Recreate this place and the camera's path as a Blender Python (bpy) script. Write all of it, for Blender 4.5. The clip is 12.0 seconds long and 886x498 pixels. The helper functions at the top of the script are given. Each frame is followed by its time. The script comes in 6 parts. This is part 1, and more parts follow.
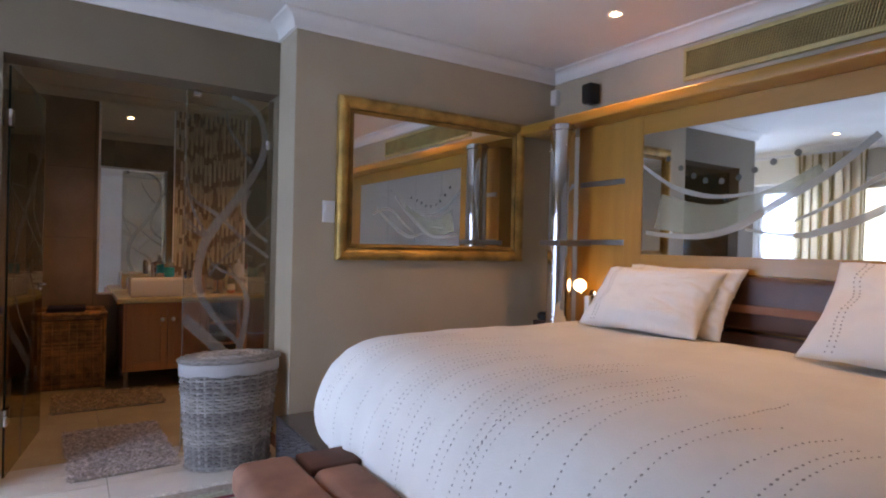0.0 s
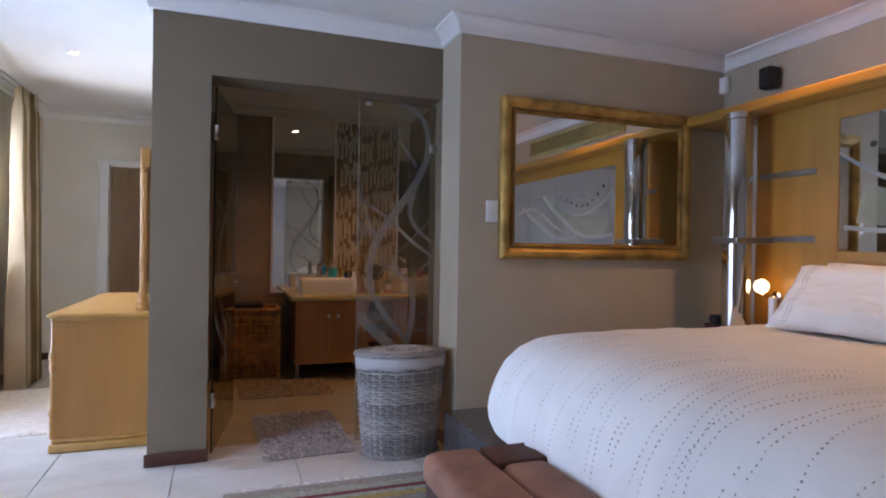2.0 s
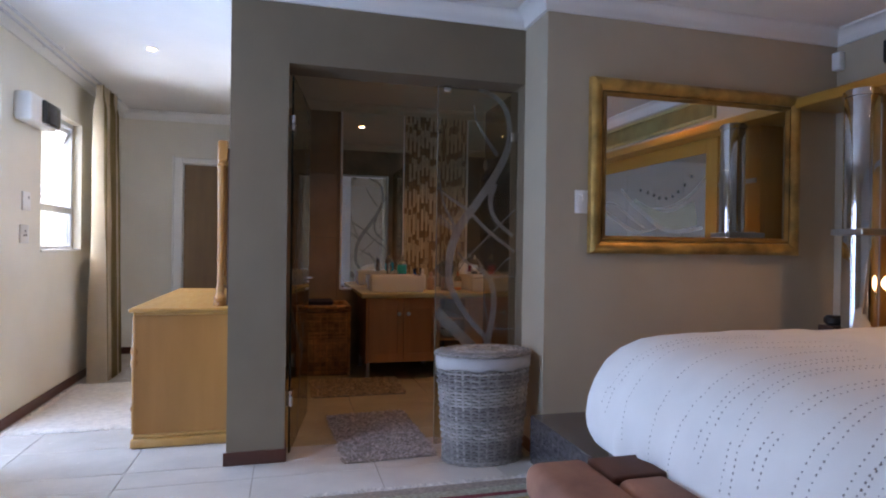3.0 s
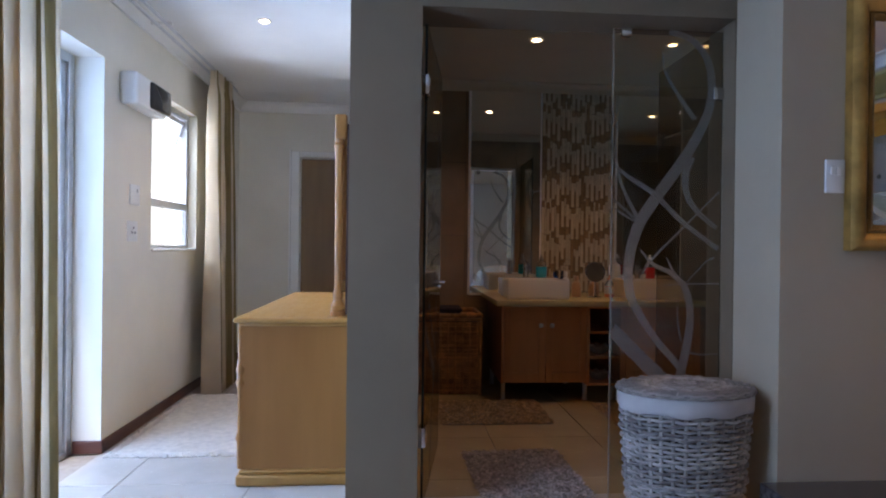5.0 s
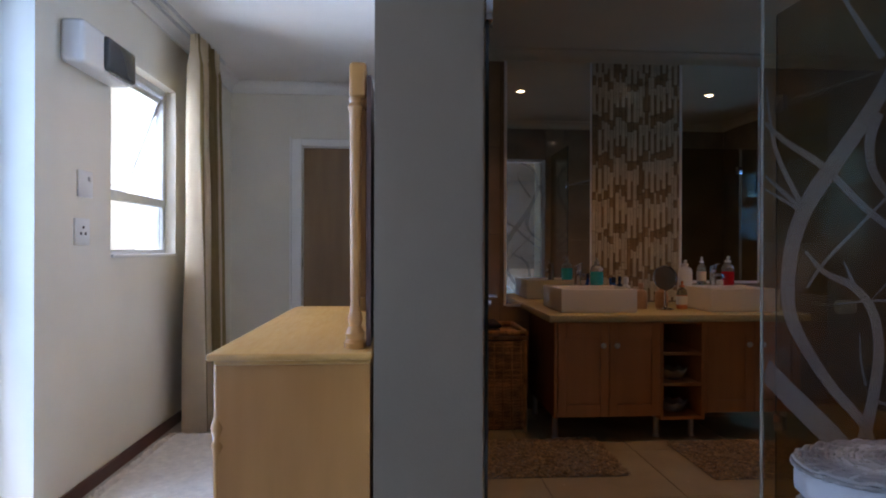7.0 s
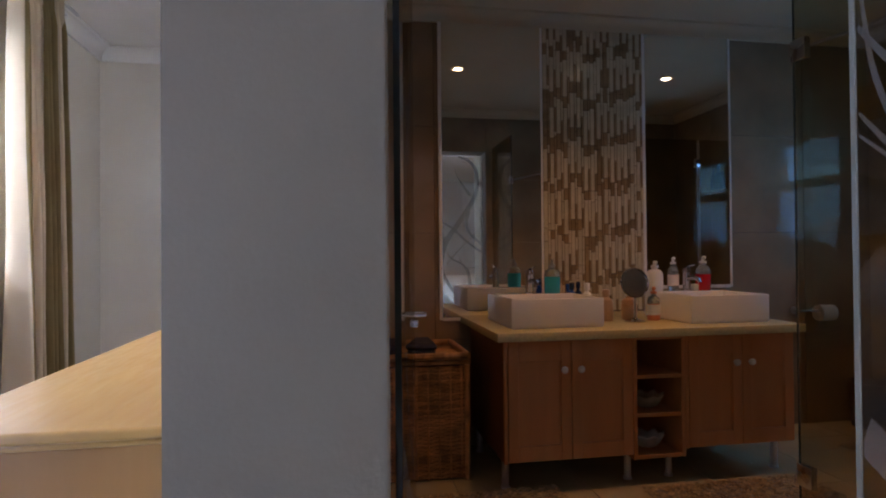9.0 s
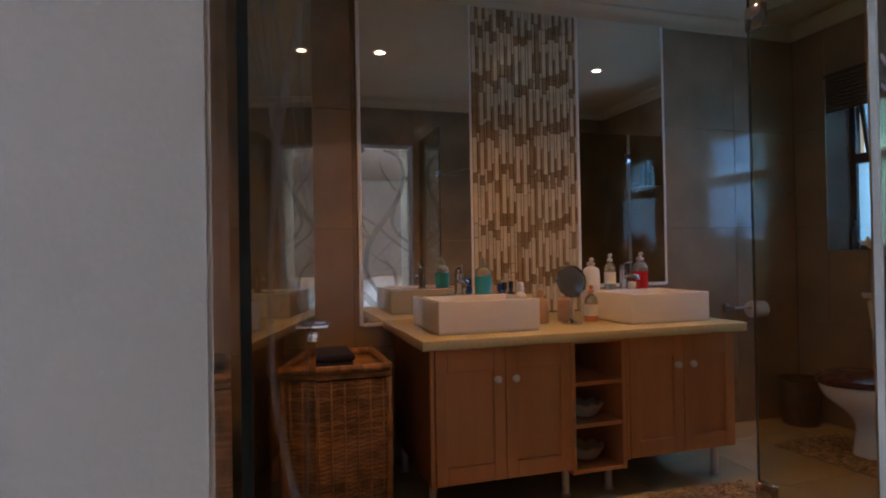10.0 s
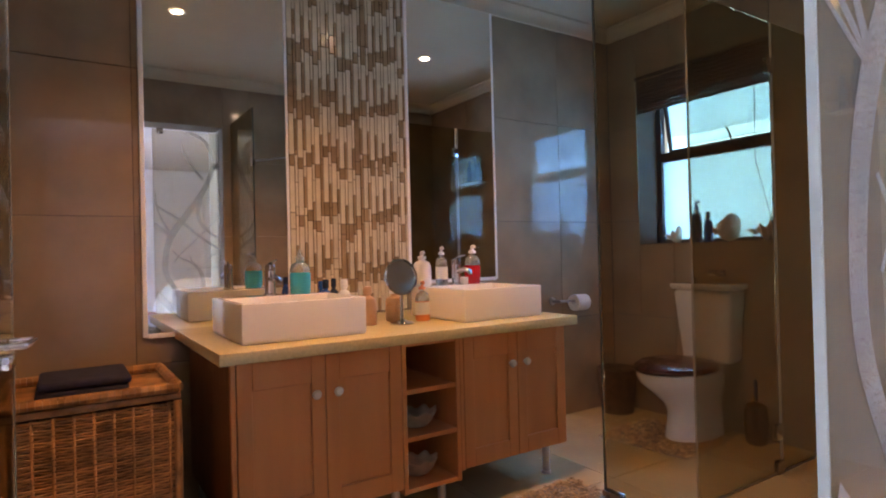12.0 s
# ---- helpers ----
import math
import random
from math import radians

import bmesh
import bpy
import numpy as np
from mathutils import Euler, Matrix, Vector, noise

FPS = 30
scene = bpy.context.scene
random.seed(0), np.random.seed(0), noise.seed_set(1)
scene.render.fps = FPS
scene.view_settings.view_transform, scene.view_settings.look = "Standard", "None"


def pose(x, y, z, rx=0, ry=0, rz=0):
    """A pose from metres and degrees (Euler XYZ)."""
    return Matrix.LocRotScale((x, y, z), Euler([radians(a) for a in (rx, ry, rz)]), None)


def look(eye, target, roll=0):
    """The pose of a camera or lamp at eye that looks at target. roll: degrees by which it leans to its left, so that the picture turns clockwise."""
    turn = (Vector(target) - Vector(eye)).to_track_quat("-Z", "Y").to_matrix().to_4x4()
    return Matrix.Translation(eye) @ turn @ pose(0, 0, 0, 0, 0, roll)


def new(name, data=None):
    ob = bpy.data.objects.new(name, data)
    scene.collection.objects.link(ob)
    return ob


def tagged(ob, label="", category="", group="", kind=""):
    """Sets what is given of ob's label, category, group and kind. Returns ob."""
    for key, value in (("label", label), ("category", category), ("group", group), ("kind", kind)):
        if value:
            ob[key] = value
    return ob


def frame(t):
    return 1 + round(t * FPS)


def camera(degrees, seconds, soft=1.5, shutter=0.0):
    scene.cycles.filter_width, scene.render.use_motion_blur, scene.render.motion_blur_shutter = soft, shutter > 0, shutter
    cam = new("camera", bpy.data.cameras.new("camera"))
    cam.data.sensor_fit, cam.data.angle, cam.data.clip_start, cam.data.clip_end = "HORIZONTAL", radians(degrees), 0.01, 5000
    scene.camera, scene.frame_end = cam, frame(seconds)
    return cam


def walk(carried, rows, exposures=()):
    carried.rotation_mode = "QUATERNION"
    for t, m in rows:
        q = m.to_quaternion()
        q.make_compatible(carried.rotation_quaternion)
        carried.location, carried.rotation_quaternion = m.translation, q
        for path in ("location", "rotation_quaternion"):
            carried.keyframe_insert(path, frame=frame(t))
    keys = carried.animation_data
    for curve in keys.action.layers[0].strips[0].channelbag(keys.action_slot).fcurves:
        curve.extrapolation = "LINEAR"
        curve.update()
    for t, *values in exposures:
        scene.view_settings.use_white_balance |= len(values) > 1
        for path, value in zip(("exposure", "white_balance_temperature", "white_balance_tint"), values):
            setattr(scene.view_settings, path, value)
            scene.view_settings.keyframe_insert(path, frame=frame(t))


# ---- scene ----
cam = camera(74.2, 12.0, soft=2.0)
PATH = [
    (0, (0.143, -0.013, 1.214), (1.218, 1.673, 1.205), 1.3),
    (0.5, (0.112, -0.005, 1.199), (1.079, 1.745, 1.19), 1.1),
    (1, (0.068, 0.015, 1.193), (0.936, 1.817, 1.184), 1.0),
    (1.5, (0.023, 0.039, 1.188), (0.793, 1.887, 1.181), 0.9),
    (2, (-0.045, 0.081, 1.18), (0.644, 1.957, 1.177), 0.9),
    (2.5, (-0.115, 0.17, 1.162), (0.493, 2.072, 1.158), 0.9),
    (3, (-0.139, 0.311, 1.144), (0.375, 2.244, 1.137), 0.8),
    (3.5, (-0.146, 0.471, 1.137), (0.232, 2.437, 1.128), 0.75),
    (3.7, (-0.16, 0.547, 1.134), (0.155, 2.517, 1.125), 0.75),
    (5.5, (-0.254, 1.347, 1.112), (-0.118, 3.342, 1.108), 0.5),
    (6, (-0.303, 1.566, 1.111), (-0.179, 3.562, 1.11), 0.25),
    (6.5, (-0.35, 1.741, 1.118), (-0.225, 3.736, 1.117), 0.15),
    (6.7, (-0.36, 1.822, 1.119), (-0.23, 3.817, 1.117), 0.15),
    (8.3, (-0.268, 2.498, 1.094), (-0.083, 4.491, 1.116), -0.2),
    (8.5, (-0.258, 2.567, 1.09), (-0.033, 4.554, 1.112), -0.25),
    (9, (-0.203, 2.701, 1.089), (0.139, 4.671, 1.113), -0.5),
    (9.5, (-0.14, 2.856, 1.089), (0.316, 4.805, 1.104), -0.65),
    (10, (-0.097, 3.007, 1.074), (0.476, 4.923, 1.098), -1.0),
    (10.5, (-0.065, 3.101, 1.074), (0.676, 4.96, 1.095), -1.2),
    (11, (-0.034, 3.176, 1.064), (0.88, 4.954, 1.085), -1.3),
    (11.5, (0.017, 3.246, 1.053), (1.04, 4.967, 1.073), -1.45),
    (12, (0.061, 3.314, 1.038), (1.16, 4.985, 1.054), -1.4),
]
EXPOSURES = [(0.0, -0.22, 9100, 22), (2.5, -0.4, 8400, 22), (3.5, -0.62, 8000, 21), (5.5, -0.87, 7400, 19), (6.5, -0.97, 7400, 19), (8.5, -0.64, 7600, 22),
             (9.0, -0.44, 7700, 24), (9.5, -0.15, 7600, 24), (10.0, 0.2, 8000, 24), (10.5, 0.56, 8800, 24), (11.0, 0.9, 8100, 25), (12.0, 1.3, 8000, 26)]
DOOR_W, GAP_W, WIN_W, BATH_W = 82.0, 92.0, 135.0, 18.0
BATH_SPOT, BED_SPOT, PASS_SPOT = 16.5, 34.0, 14.0
walk(cam, [(t, look(eye, target, roll)) for t, eye, target, roll in PATH], EXPOSURES)


# ---- world, daylight and lamps ----
def kelvin_lamp(name, kind, energy, colour, m, **kw):
    d = bpy.data.lights.new(name, kind)
    d.energy, d.color = energy, colour
    for k, v in kw.items():
        if k == "size":
            d.size = v
        elif k == "size_y":
            d.shape, d.size_y = "RECTANGLE", v
        elif k == "radius":
            d.shadow_soft_size = v
        elif k == "spot":
            d.spot_size, d.spot_blend = radians(v), 0.8
        elif k == "angle":
            d.angle = radians(v)
    ob = new(name, d)
    ob.matrix_world = m
    return ob


DAY = (0.27, 0.50, 1.0)
WARM = (1.0, 0.56, 0.25)
BED_WARM = (1.0, 0.60, 0.24)
BATH_WARM = (1.0, 0.52, 0.20)
SUN_EL, SUN_AZ = 71.0, 205.0
w = bpy.data.worlds.new("sky")
scene.world = w
w.use_nodes = True
sky = w.node_tree.nodes.new("ShaderNodeTexSky")
sky.sky_type, sky.sun_disc = "NISHITA", False
sky.sun_elevation, sky.sun_rotation = radians(SUN_EL), radians(SUN_AZ)
bg = w.node_tree.nodes["Background"]
bg.inputs["Strength"].default_value = 0.15
w.node_tree.links.new(sky.outputs[0], bg.inputs[0])
az = radians(SUN_AZ)
sun_dir = Vector((math.sin(az) * math.cos(radians(SUN_EL)), math.cos(az) * math.cos(radians(SUN_EL)), math.sin(radians(SUN_EL))))
kelvin_lamp("sun", "SUN", 4.0, (1.0, 0.95, 0.88), look(sun_dir * 30, (0, 0, 0)), angle=0.5)
kelvin_lamp("door_daylight", "AREA", DOOR_W, DAY, look((-2.06, 2.38, 1.1), (1, 2.38, 1.0)), size=1.05, size_y=1.9)
kelvin_lamp("door_gap_daylight", "AREA", GAP_W, DAY, look((-2.06, 3.94, 1.05), (1, 3.94, 0.8)), size=0.66, size_y=1.9)
kelvin_lamp("window_daylight", "AREA", WIN_W, (0.50, 0.68, 1.0), look((-2.36, 5.35, 1.75), (1, 5.35, 1.2)), size=0.9, size_y=1.1)
kelvin_lamp("bath_window_daylight", "AREA", BATH_W, (0.15, 0.48, 1.0), look((3.50, 5.35, 1.55), (0, 5.35, 1.3)), size=0.8, size_y=1.0)

# ---- materials ----
def mat(name, colour, rough=0.6, metal=0.0, vary=0.15, scale=6.0, bump=0.1, bscale=60.0, spec=0.5, stretch=(1, 1, 1), colour2=None, rand=0.0, island=0.0, trans=0.0, coat=0.0, rvary=0.12):
    m = bpy.data.materials.new(name)
    m.use_nodes = True
    t = m.node_tree
    n, l = t.nodes, t.links
    b = n["Principled BSDF"]
    b.inputs["Roughness"].default_value = rough
    b.inputs["Metallic"].default_value = metal
    b.inputs["Specular IOR Level"].default_value = spec
    b.inputs["Coat Weight"].default_value = coat
    b.inputs["Transmission Weight"].default_value = trans
    tc = n.new("ShaderNodeTexCoord")
    mp = n.new("ShaderNodeMapping")
    mp.inputs["Scale"].default_value = stretch
    l.new(tc.outputs["Object"], mp.inputs[0])
    n1 = n.new("ShaderNodeTexNoise")
    n1.inputs["Scale"].default_value, n1.inputs["Detail"].default_value = scale, 5
    l.new(mp.outputs[0], n1.inputs["Vector"])
    n2 = n.new("ShaderNodeTexNoise")
    n2.inputs["Scale"].default_value, n2.inputs["Detail"].default_value = bscale, 4
    l.new(mp.outputs[0], n2.inputs["Vector"])
    mx = n.new("ShaderNodeMix")
    mx.data_type = "RGBA"
    c2 = colour2 or tuple(max(0.0, c * (1 - vary * 2)) for c in colour)
    c1 = colour if colour2 else tuple(min(1.0, c * (1 + vary)) for c in colour)
    mx.inputs["A"].default_value = (*c1, 1)
    mx.inputs["B"].default_value = (*c2, 1)
    r = n.new("ShaderNodeMapRange")
    r.inputs["From Min"].default_value, r.inputs["From Max"].default_value = 0.3, 0.7
    l.new(n1.outputs["Fac"], r.inputs["Value"])
    l.new(r.outputs[0], mx.inputs["Factor"])
    out = mx.outputs["Result"]
    if rand or island:
        src = n.new("ShaderNodeObjectInfo").outputs["Random"] if rand else n.new("ShaderNodeNewGeometry").outputs["Random Per Island"]
        k = rand or island
        mr = n.new("ShaderNodeMapRange")
        mr.inputs["To Min"].default_value, mr.inputs["To Max"].default_value = 1 - k, 1 + k
        l.new(src, mr.inputs["Value"])
        hv = n.new("ShaderNodeHueSaturation")
        l.new(mr.outputs[0], hv.inputs["Value"])
        l.new(out, hv.inputs["Color"])
        out = hv.outputs[0]
    l.new(out, b.inputs["Base Color"])
    rr = n.new("ShaderNodeMapRange")
    rr.inputs["To Min"].default_value, rr.inputs["To Max"].default_value = max(0.02, rough - rvary), min(1, rough + rvary)
    l.new(n2.outputs["Fac"], rr.inputs["Value"])
    if rough > 0.03:
        l.new(rr.outputs[0], b.inputs["Roughness"])
    if bump:
        bp = n.new("ShaderNodeBump")
        bp.inputs["Strength"].default_value, bp.inputs["Distance"].default_value = bump, 0.004
        l.new(n2.outputs["Fac"], bp.inputs["Height"])
        l.new(bp.outputs[0], b.inputs["Normal"])
    return m


def wood(name, light, dark, axis="x", rough=0.38, coat=0.15, grain=9.0):
    st = {"x": (0.12, 1, 1), "y": (1, 0.12, 1), "z": (1, 1, 0.12)}[axis]
    return mat(name, light, rough, vary=0.1, scale=grain, bump=0.06, bscale=70, stretch=st, colour2=dark, coat=coat)


def glass(name, tint=(0.95, 0.97, 0.96)):
    m = bpy.data.materials.new(name)
    m.use_nodes = True
    n, l = m.node_tree.nodes, m.node_tree.links
    n.remove(n["Principled BSDF"])
    g = n.new("ShaderNodeBsdfGlass")
    g.inputs["Color"].default_value = (*tint, 1)
    g.inputs["Roughness"].default_value = 0.0
    g.inputs["IOR"].default_value = 1.45
    l.new(g.outputs[0], n["Material Output"].inputs[0])
    return m


def frosted(name, colour, clear=0.25):
    m = bpy.data.materials.new(name)
    m.use_nodes = True
    n, l = m.node_tree.nodes, m.node_tree.links
    n.remove(n["Principled BSDF"])
    a, d, t, m1, m2 = n.new("ShaderNodeBsdfTransparent"), n.new("ShaderNodeBsdfDiffuse"), n.new("ShaderNodeBsdfTranslucent"), n.new("ShaderNodeMixShader"), n.new("ShaderNodeMixShader")
    ns = n.new("ShaderNodeTexNoise")
    ns.inputs["Scale"].default_value = 300
    mr = n.new("ShaderNodeMapRange")
    mr.inputs["To Min"].default_value, mr.inputs["To Max"].default_value = clear * 0.7, clear * 1.3
    l.new(ns.outputs["Fac"], mr.inputs["Value"])
    d.inputs[0].default_value = (*colour, 1)
    t.inputs[0].default_value = (*colour, 1)
    m1.inputs[0].default_value = 0.5
    l.new(d.outputs[0], m1.inputs[1])
    l.new(t.outputs[0], m1.inputs[2])
    l.new(mr.outputs[0], m2.inputs[0])
    l.new(m1.outputs[0], m2.inputs[1])
    l.new(a.outputs[0], m2.inputs[2])
    l.new(m2.outputs[0], n["Material Output"].inputs[0])
    return m


def emit(name, colour, strength):
    m = bpy.data.materials.new(name)
    m.use_nodes = True
    b = m.node_tree.nodes["Principled BSDF"]
    b.inputs["Base Color"].default_value = (0.8, 0.8, 0.8, 1)
    b.inputs["Emission Color"].default_value = (*colour, 1)
    b.inputs["Emission Strength"].default_value = strength
    return m


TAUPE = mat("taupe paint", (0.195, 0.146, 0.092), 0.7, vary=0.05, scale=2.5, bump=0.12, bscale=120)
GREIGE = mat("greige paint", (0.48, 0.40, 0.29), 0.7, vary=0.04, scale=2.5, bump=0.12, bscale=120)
CREAM = mat("cream paint", (0.73, 0.68, 0.58), 0.7, vary=0.03, scale=2.5, bump=0.1, bscale=120)
# White ceiling in a dim beige that stands in for low warm light.
CEILB = mat("dimmed bathroom ceiling paint", (0.54, 0.46, 0.31), 0.8, vary=0.03, scale=2, bump=0.08, bscale=100)
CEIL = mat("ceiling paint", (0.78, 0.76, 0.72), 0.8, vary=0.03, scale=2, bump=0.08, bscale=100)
WHITE = mat("white gloss paint", (0.8, 0.78, 0.74), 0.35, vary=0.03, scale=4, bump=0.05)
PLASTIC = mat("white plastic", (0.78, 0.78, 0.76), 0.35, vary=0.02, scale=8, bump=0.02)
BLACK = mat("black plastic", (0.012, 0.012, 0.013), 0.4, vary=0.1, bump=0.1, bscale=200)
SKIRT = wood("mahogany skirting", (0.13, 0.042, 0.025), (0.07, 0.02, 0.012), "x", 0.35)
SKIRTY = wood("mahogany skirting along", (0.13, 0.042, 0.025), (0.07, 0.02, 0.012), "y", 0.35)
FLOORT = mat("cream floor tile", (0.60, 0.57, 0.51), 0.22, vary=0.06, scale=3.5, bump=0.03, bscale=40, rand=0.03)
# The yellow of the bathroom lamps is mixed into this tile colour.
FLOORB = mat("lamp-warmed beige floor tile", (0.50, 0.41, 0.25), 0.22, vary=0.06, scale=3.5, bump=0.03, bscale=40, rand=0.03)
GROUT = mat("grout", (0.34, 0.31, 0.27), 0.85, vary=0.1, scale=20)
WALLT = mat("brown wall tile", (0.29, 0.212, 0.135), 0.07, vary=0.12, scale=3, bump=0.008, bscale=12, rand=0.04, rvary=0.04)
WALLG = mat("brown grout", (0.10, 0.075, 0.06), 0.8)
ALU = mat("brushed aluminium", (0.62, 0.63, 0.65), 0.35, 0.9, vary=0.05, scale=20, bump=0.03, bscale=150)
CHROME = mat("chrome", (0.62, 0.62, 0.63), 0.06, 1.0, vary=0.02, bump=0.0, rvary=0.03)
STEEL = mat("steel strip", (0.40, 0.39, 0.38), 0.3, 1.0, vary=0.02, scale=10, bump=0.0, rvary=0.03)
MIRROR = mat("mirror silver", (0.86, 0.88, 0.87), 0.02, 1.0, vary=0.0, bump=0.0)
GLASS = glass("clear glass")
SMOKED = glass("door glass", (0.85, 0.82, 0.75))
BRONZE = glass("bronze shower glass", (0.78, 0.73, 0.62))
ETCH = frosted("etched glass", (0.39, 0.385, 0.35), 0.52)
# Same etching as ETCH; its weaker light is put in as faintness.
ETCH_DIM = frosted("dim etched glass", (0.40, 0.40, 0.36), 0.72)
ETCHM = frosted("etched mirror", (0.30, 0.31, 0.28), 0.4)
ETCHW = frosted("white etched mirror", (0.50, 0.51, 0.47), 0.3)
GLITTER = frosted("green glitter etching", (0.40, 0.44, 0.35), 0.5)
GLITTER.node_tree.nodes["Noise Texture"].inputs["Scale"].default_value = 150
GLITTER.node_tree.nodes["Noise Texture"].inputs["Detail"].default_value = 6
GLITTER.node_tree.nodes["Map Range"].inputs["From Min"].default_value = 0.36
GLITTER.node_tree.nodes["Map Range"].inputs["From Max"].default_value = 0.64
GLITTER.node_tree.nodes["Map Range"].inputs["To Min"].default_value = 0.30
GLITTER.node_tree.nodes["Map Range"].inputs["To Max"].default_value = 0.80
EDGE = mat("polished glass edge", (0.30, 0.265, 0.195), 0.2, vary=0.1, bump=0.0)
DARKEDGE = mat("dark glass edge", (0.02, 0.03, 0.025), 0.1, bump=0.0)
FROST = frosted("frosted window pane", (0.52, 0.83, 0.98), 0.25)
OAK = wood("amber oak veneer", (0.44, 0.22, 0.040), (0.34, 0.152, 0.024), "z", 0.38, 0.1)
OAKY = wood("amber oak veneer along", (0.44, 0.22, 0.040), (0.34, 0.152, 0.024), "y", 0.34, 0.15)
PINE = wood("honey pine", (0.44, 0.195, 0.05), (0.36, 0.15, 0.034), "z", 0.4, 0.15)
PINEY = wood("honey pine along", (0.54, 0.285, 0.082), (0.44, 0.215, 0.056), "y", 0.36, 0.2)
CHERRY = wood("cherry cabinet wood", (0.66, 0.29, 0.11), (0.55, 0.225, 0.078), "z", 0.4, 0.15)
CHERRYD = wood("dark cherry wood", (0.20, 0.075, 0.032), (0.14, 0.05, 0.02), "z", 0.45)
BROWNDOOR = wood("brown door veneer", (0.27, 0.155, 0.065), (0.20, 0.11, 0.045), "z", 0.4)
SEATWOOD = wood("mahogany seat", (0.085, 0.022, 0.014), (0.05, 0.012, 0.008), "x", 0.25, 0.4)
GOLD = mat("gilded wood", (0.55, 0.32, 0.09), 0.36, 0.55, vary=0.25, scale=9, bump=0.25, bscale=45)
GOLDD = mat("dark gilded wood", (0.34, 0.19, 0.05), 0.4, 0.5, vary=0.25, scale=9, bump=0.2, bscale=45)
HIDE = mat("dark brown hide", (0.11, 0.042, 0.026), 0.65, vary=0.15, scale=9, bump=0.2, bscale=150, spec=0.25)
LEATHER = mat("brown leather", (0.085, 0.036, 0.024), 0.42, vary=0.15, scale=7, bump=0.2, bscale=130)
SUEDE = mat("tan suede", (0.30, 0.135, 0.085), 0.85, vary=0.18, scale=6, bump=0.25, bscale=170)
DARKWOOD = wood("dark brown wood", (0.075, 0.032, 0.02), (0.045, 0.018, 0.012), "x", 0.5, 0.05)
LINEN = mat("white cotton", (0.78, 0.75, 0.70), 0.85, vary=0.03, scale=5, bump=0.3, bscale=260)
LININGC = mat("basket lining cotton", (0.50, 0.49, 0.48), 0.85, vary=0.06, scale=8, bump=0.3, bscale=260)
THREAD = mat("grey embroidery thread", (0.44, 0.40, 0.36), 0.8, vary=0.1, bump=0.1)
DIVAN = mat("grey divan cloth", (0.42, 0.41, 0.40), 0.85, vary=0.08, bump=0.3, bscale=250)
CURTAIN = mat("striped curtain", (0.80, 0.69, 0.53), 0.85, vary=0.06, scale=3, bump=0.25, bscale=260)
GOLDCLOTH = mat("olive curtain band", (0.36, 0.27, 0.13), 0.8, vary=0.08, scale=3, bump=0.25, bscale=260)
PINKCLOTH = mat("rust curtain band", (0.32, 0.11, 0.08), 0.8, vary=0.08, bump=0.25, bscale=260)


def translucent(m, amount):
    """Lets part of the light through thin cloth."""
    n, l = m.node_tree.nodes, m.node_tree.links
    b, t, mix = n["Principled BSDF"], n.new("ShaderNodeBsdfTranslucent"), n.new("ShaderNodeMixShader")
    l.new(b.inputs["Base Color"].links[0].from_socket, t.inputs[0])
    mix.inputs[0].default_value = amount
    l.new(b.outputs[0], mix.inputs[1])
    l.new(t.outputs[0], mix.inputs[2])
    l.new(mix.outputs[0], n["Material Output"].inputs[0])


for cloth in (CURTAIN, GOLDCLOTH, PINKCLOTH):
    translucent(cloth, 0.4)
WICKER = mat("grey washed wicker", (0.37, 0.345, 0.32), 0.75, vary=0.12, scale=14, bump=0.25, bscale=90, island=0.34)
# Near-black colour that stands in for shade between the wicker strands.
WICKER_GAP = mat("wicker gap shade", (0.07, 0.06, 0.055), 0.9, vary=0.1)
CANE = mat("brown cane", (0.44, 0.215, 0.085), 0.6, vary=0.3, scale=14, bump=0.25, bscale=90, island=0.38)
# Likewise for the shade between the cane strands.
CANE_GAP = mat("cane gap shade", (0.06, 0.03, 0.015), 0.9, vary=0.1)
CANEWRAP = mat("golden cane wrap", (0.40, 0.20, 0.075), 0.5, vary=0.25, scale=18, bump=0.2, bscale=60, island=0.2)
TOWELC = mat("navy towelling", (0.02, 0.022, 0.055), 0.95, vary=0.2, scale=30, bump=0.6, bscale=300)
MATPILE = mat("mottled chenille", (0.52, 0.46, 0.42), 0.95, vary=0.25, scale=40, bump=0.2, island=0.38)
MATTAN = mat("tan chenille", (0.46, 0.33, 0.19), 0.95, vary=0.25, scale=40, bump=0.2, island=0.45)
MATCREAM = mat("cream bath rug", (0.74, 0.70, 0.63), 0.95, vary=0.08, scale=30, bump=0.6, bscale=220)
RUGG = mat("sage rug weave", (0.36, 0.36, 0.28), 0.95, vary=0.2, scale=60, bump=0.5, bscale=260)
RUGR = mat("wine rug band", (0.20, 0.03, 0.04), 0.95, vary=0.15, scale=60, bump=0.5, bscale=260)
RUGY = mat("mustard rug band", (0.42, 0.30, 0.10), 0.95, vary=0.15, scale=60, bump=0.5, bscale=260)
RUGB = mat("taupe rug band", (0.30, 0.26, 0.22), 0.95, vary=0.15, scale=60, bump=0.5, bscale=260)
FRINGE = mat("rug fringe yarn", (0.55, 0.52, 0.46), 0.95, vary=0.2, scale=40, island=0.2)
CERAMIC = mat("white ceramic", (0.80, 0.79, 0.76), 0.08, vary=0.02, scale=3, bump=0.0, coat=0.4)
CISTERN = mat("ivory ceramic", (0.66, 0.62, 0.54), 0.1, vary=0.02, scale=3, bump=0.0, coat=0.3)
STONE = mat("cream engineered stone", (0.66, 0.56, 0.29), 0.2, vary=0.06, scale=90, bump=0.02, bscale=200)
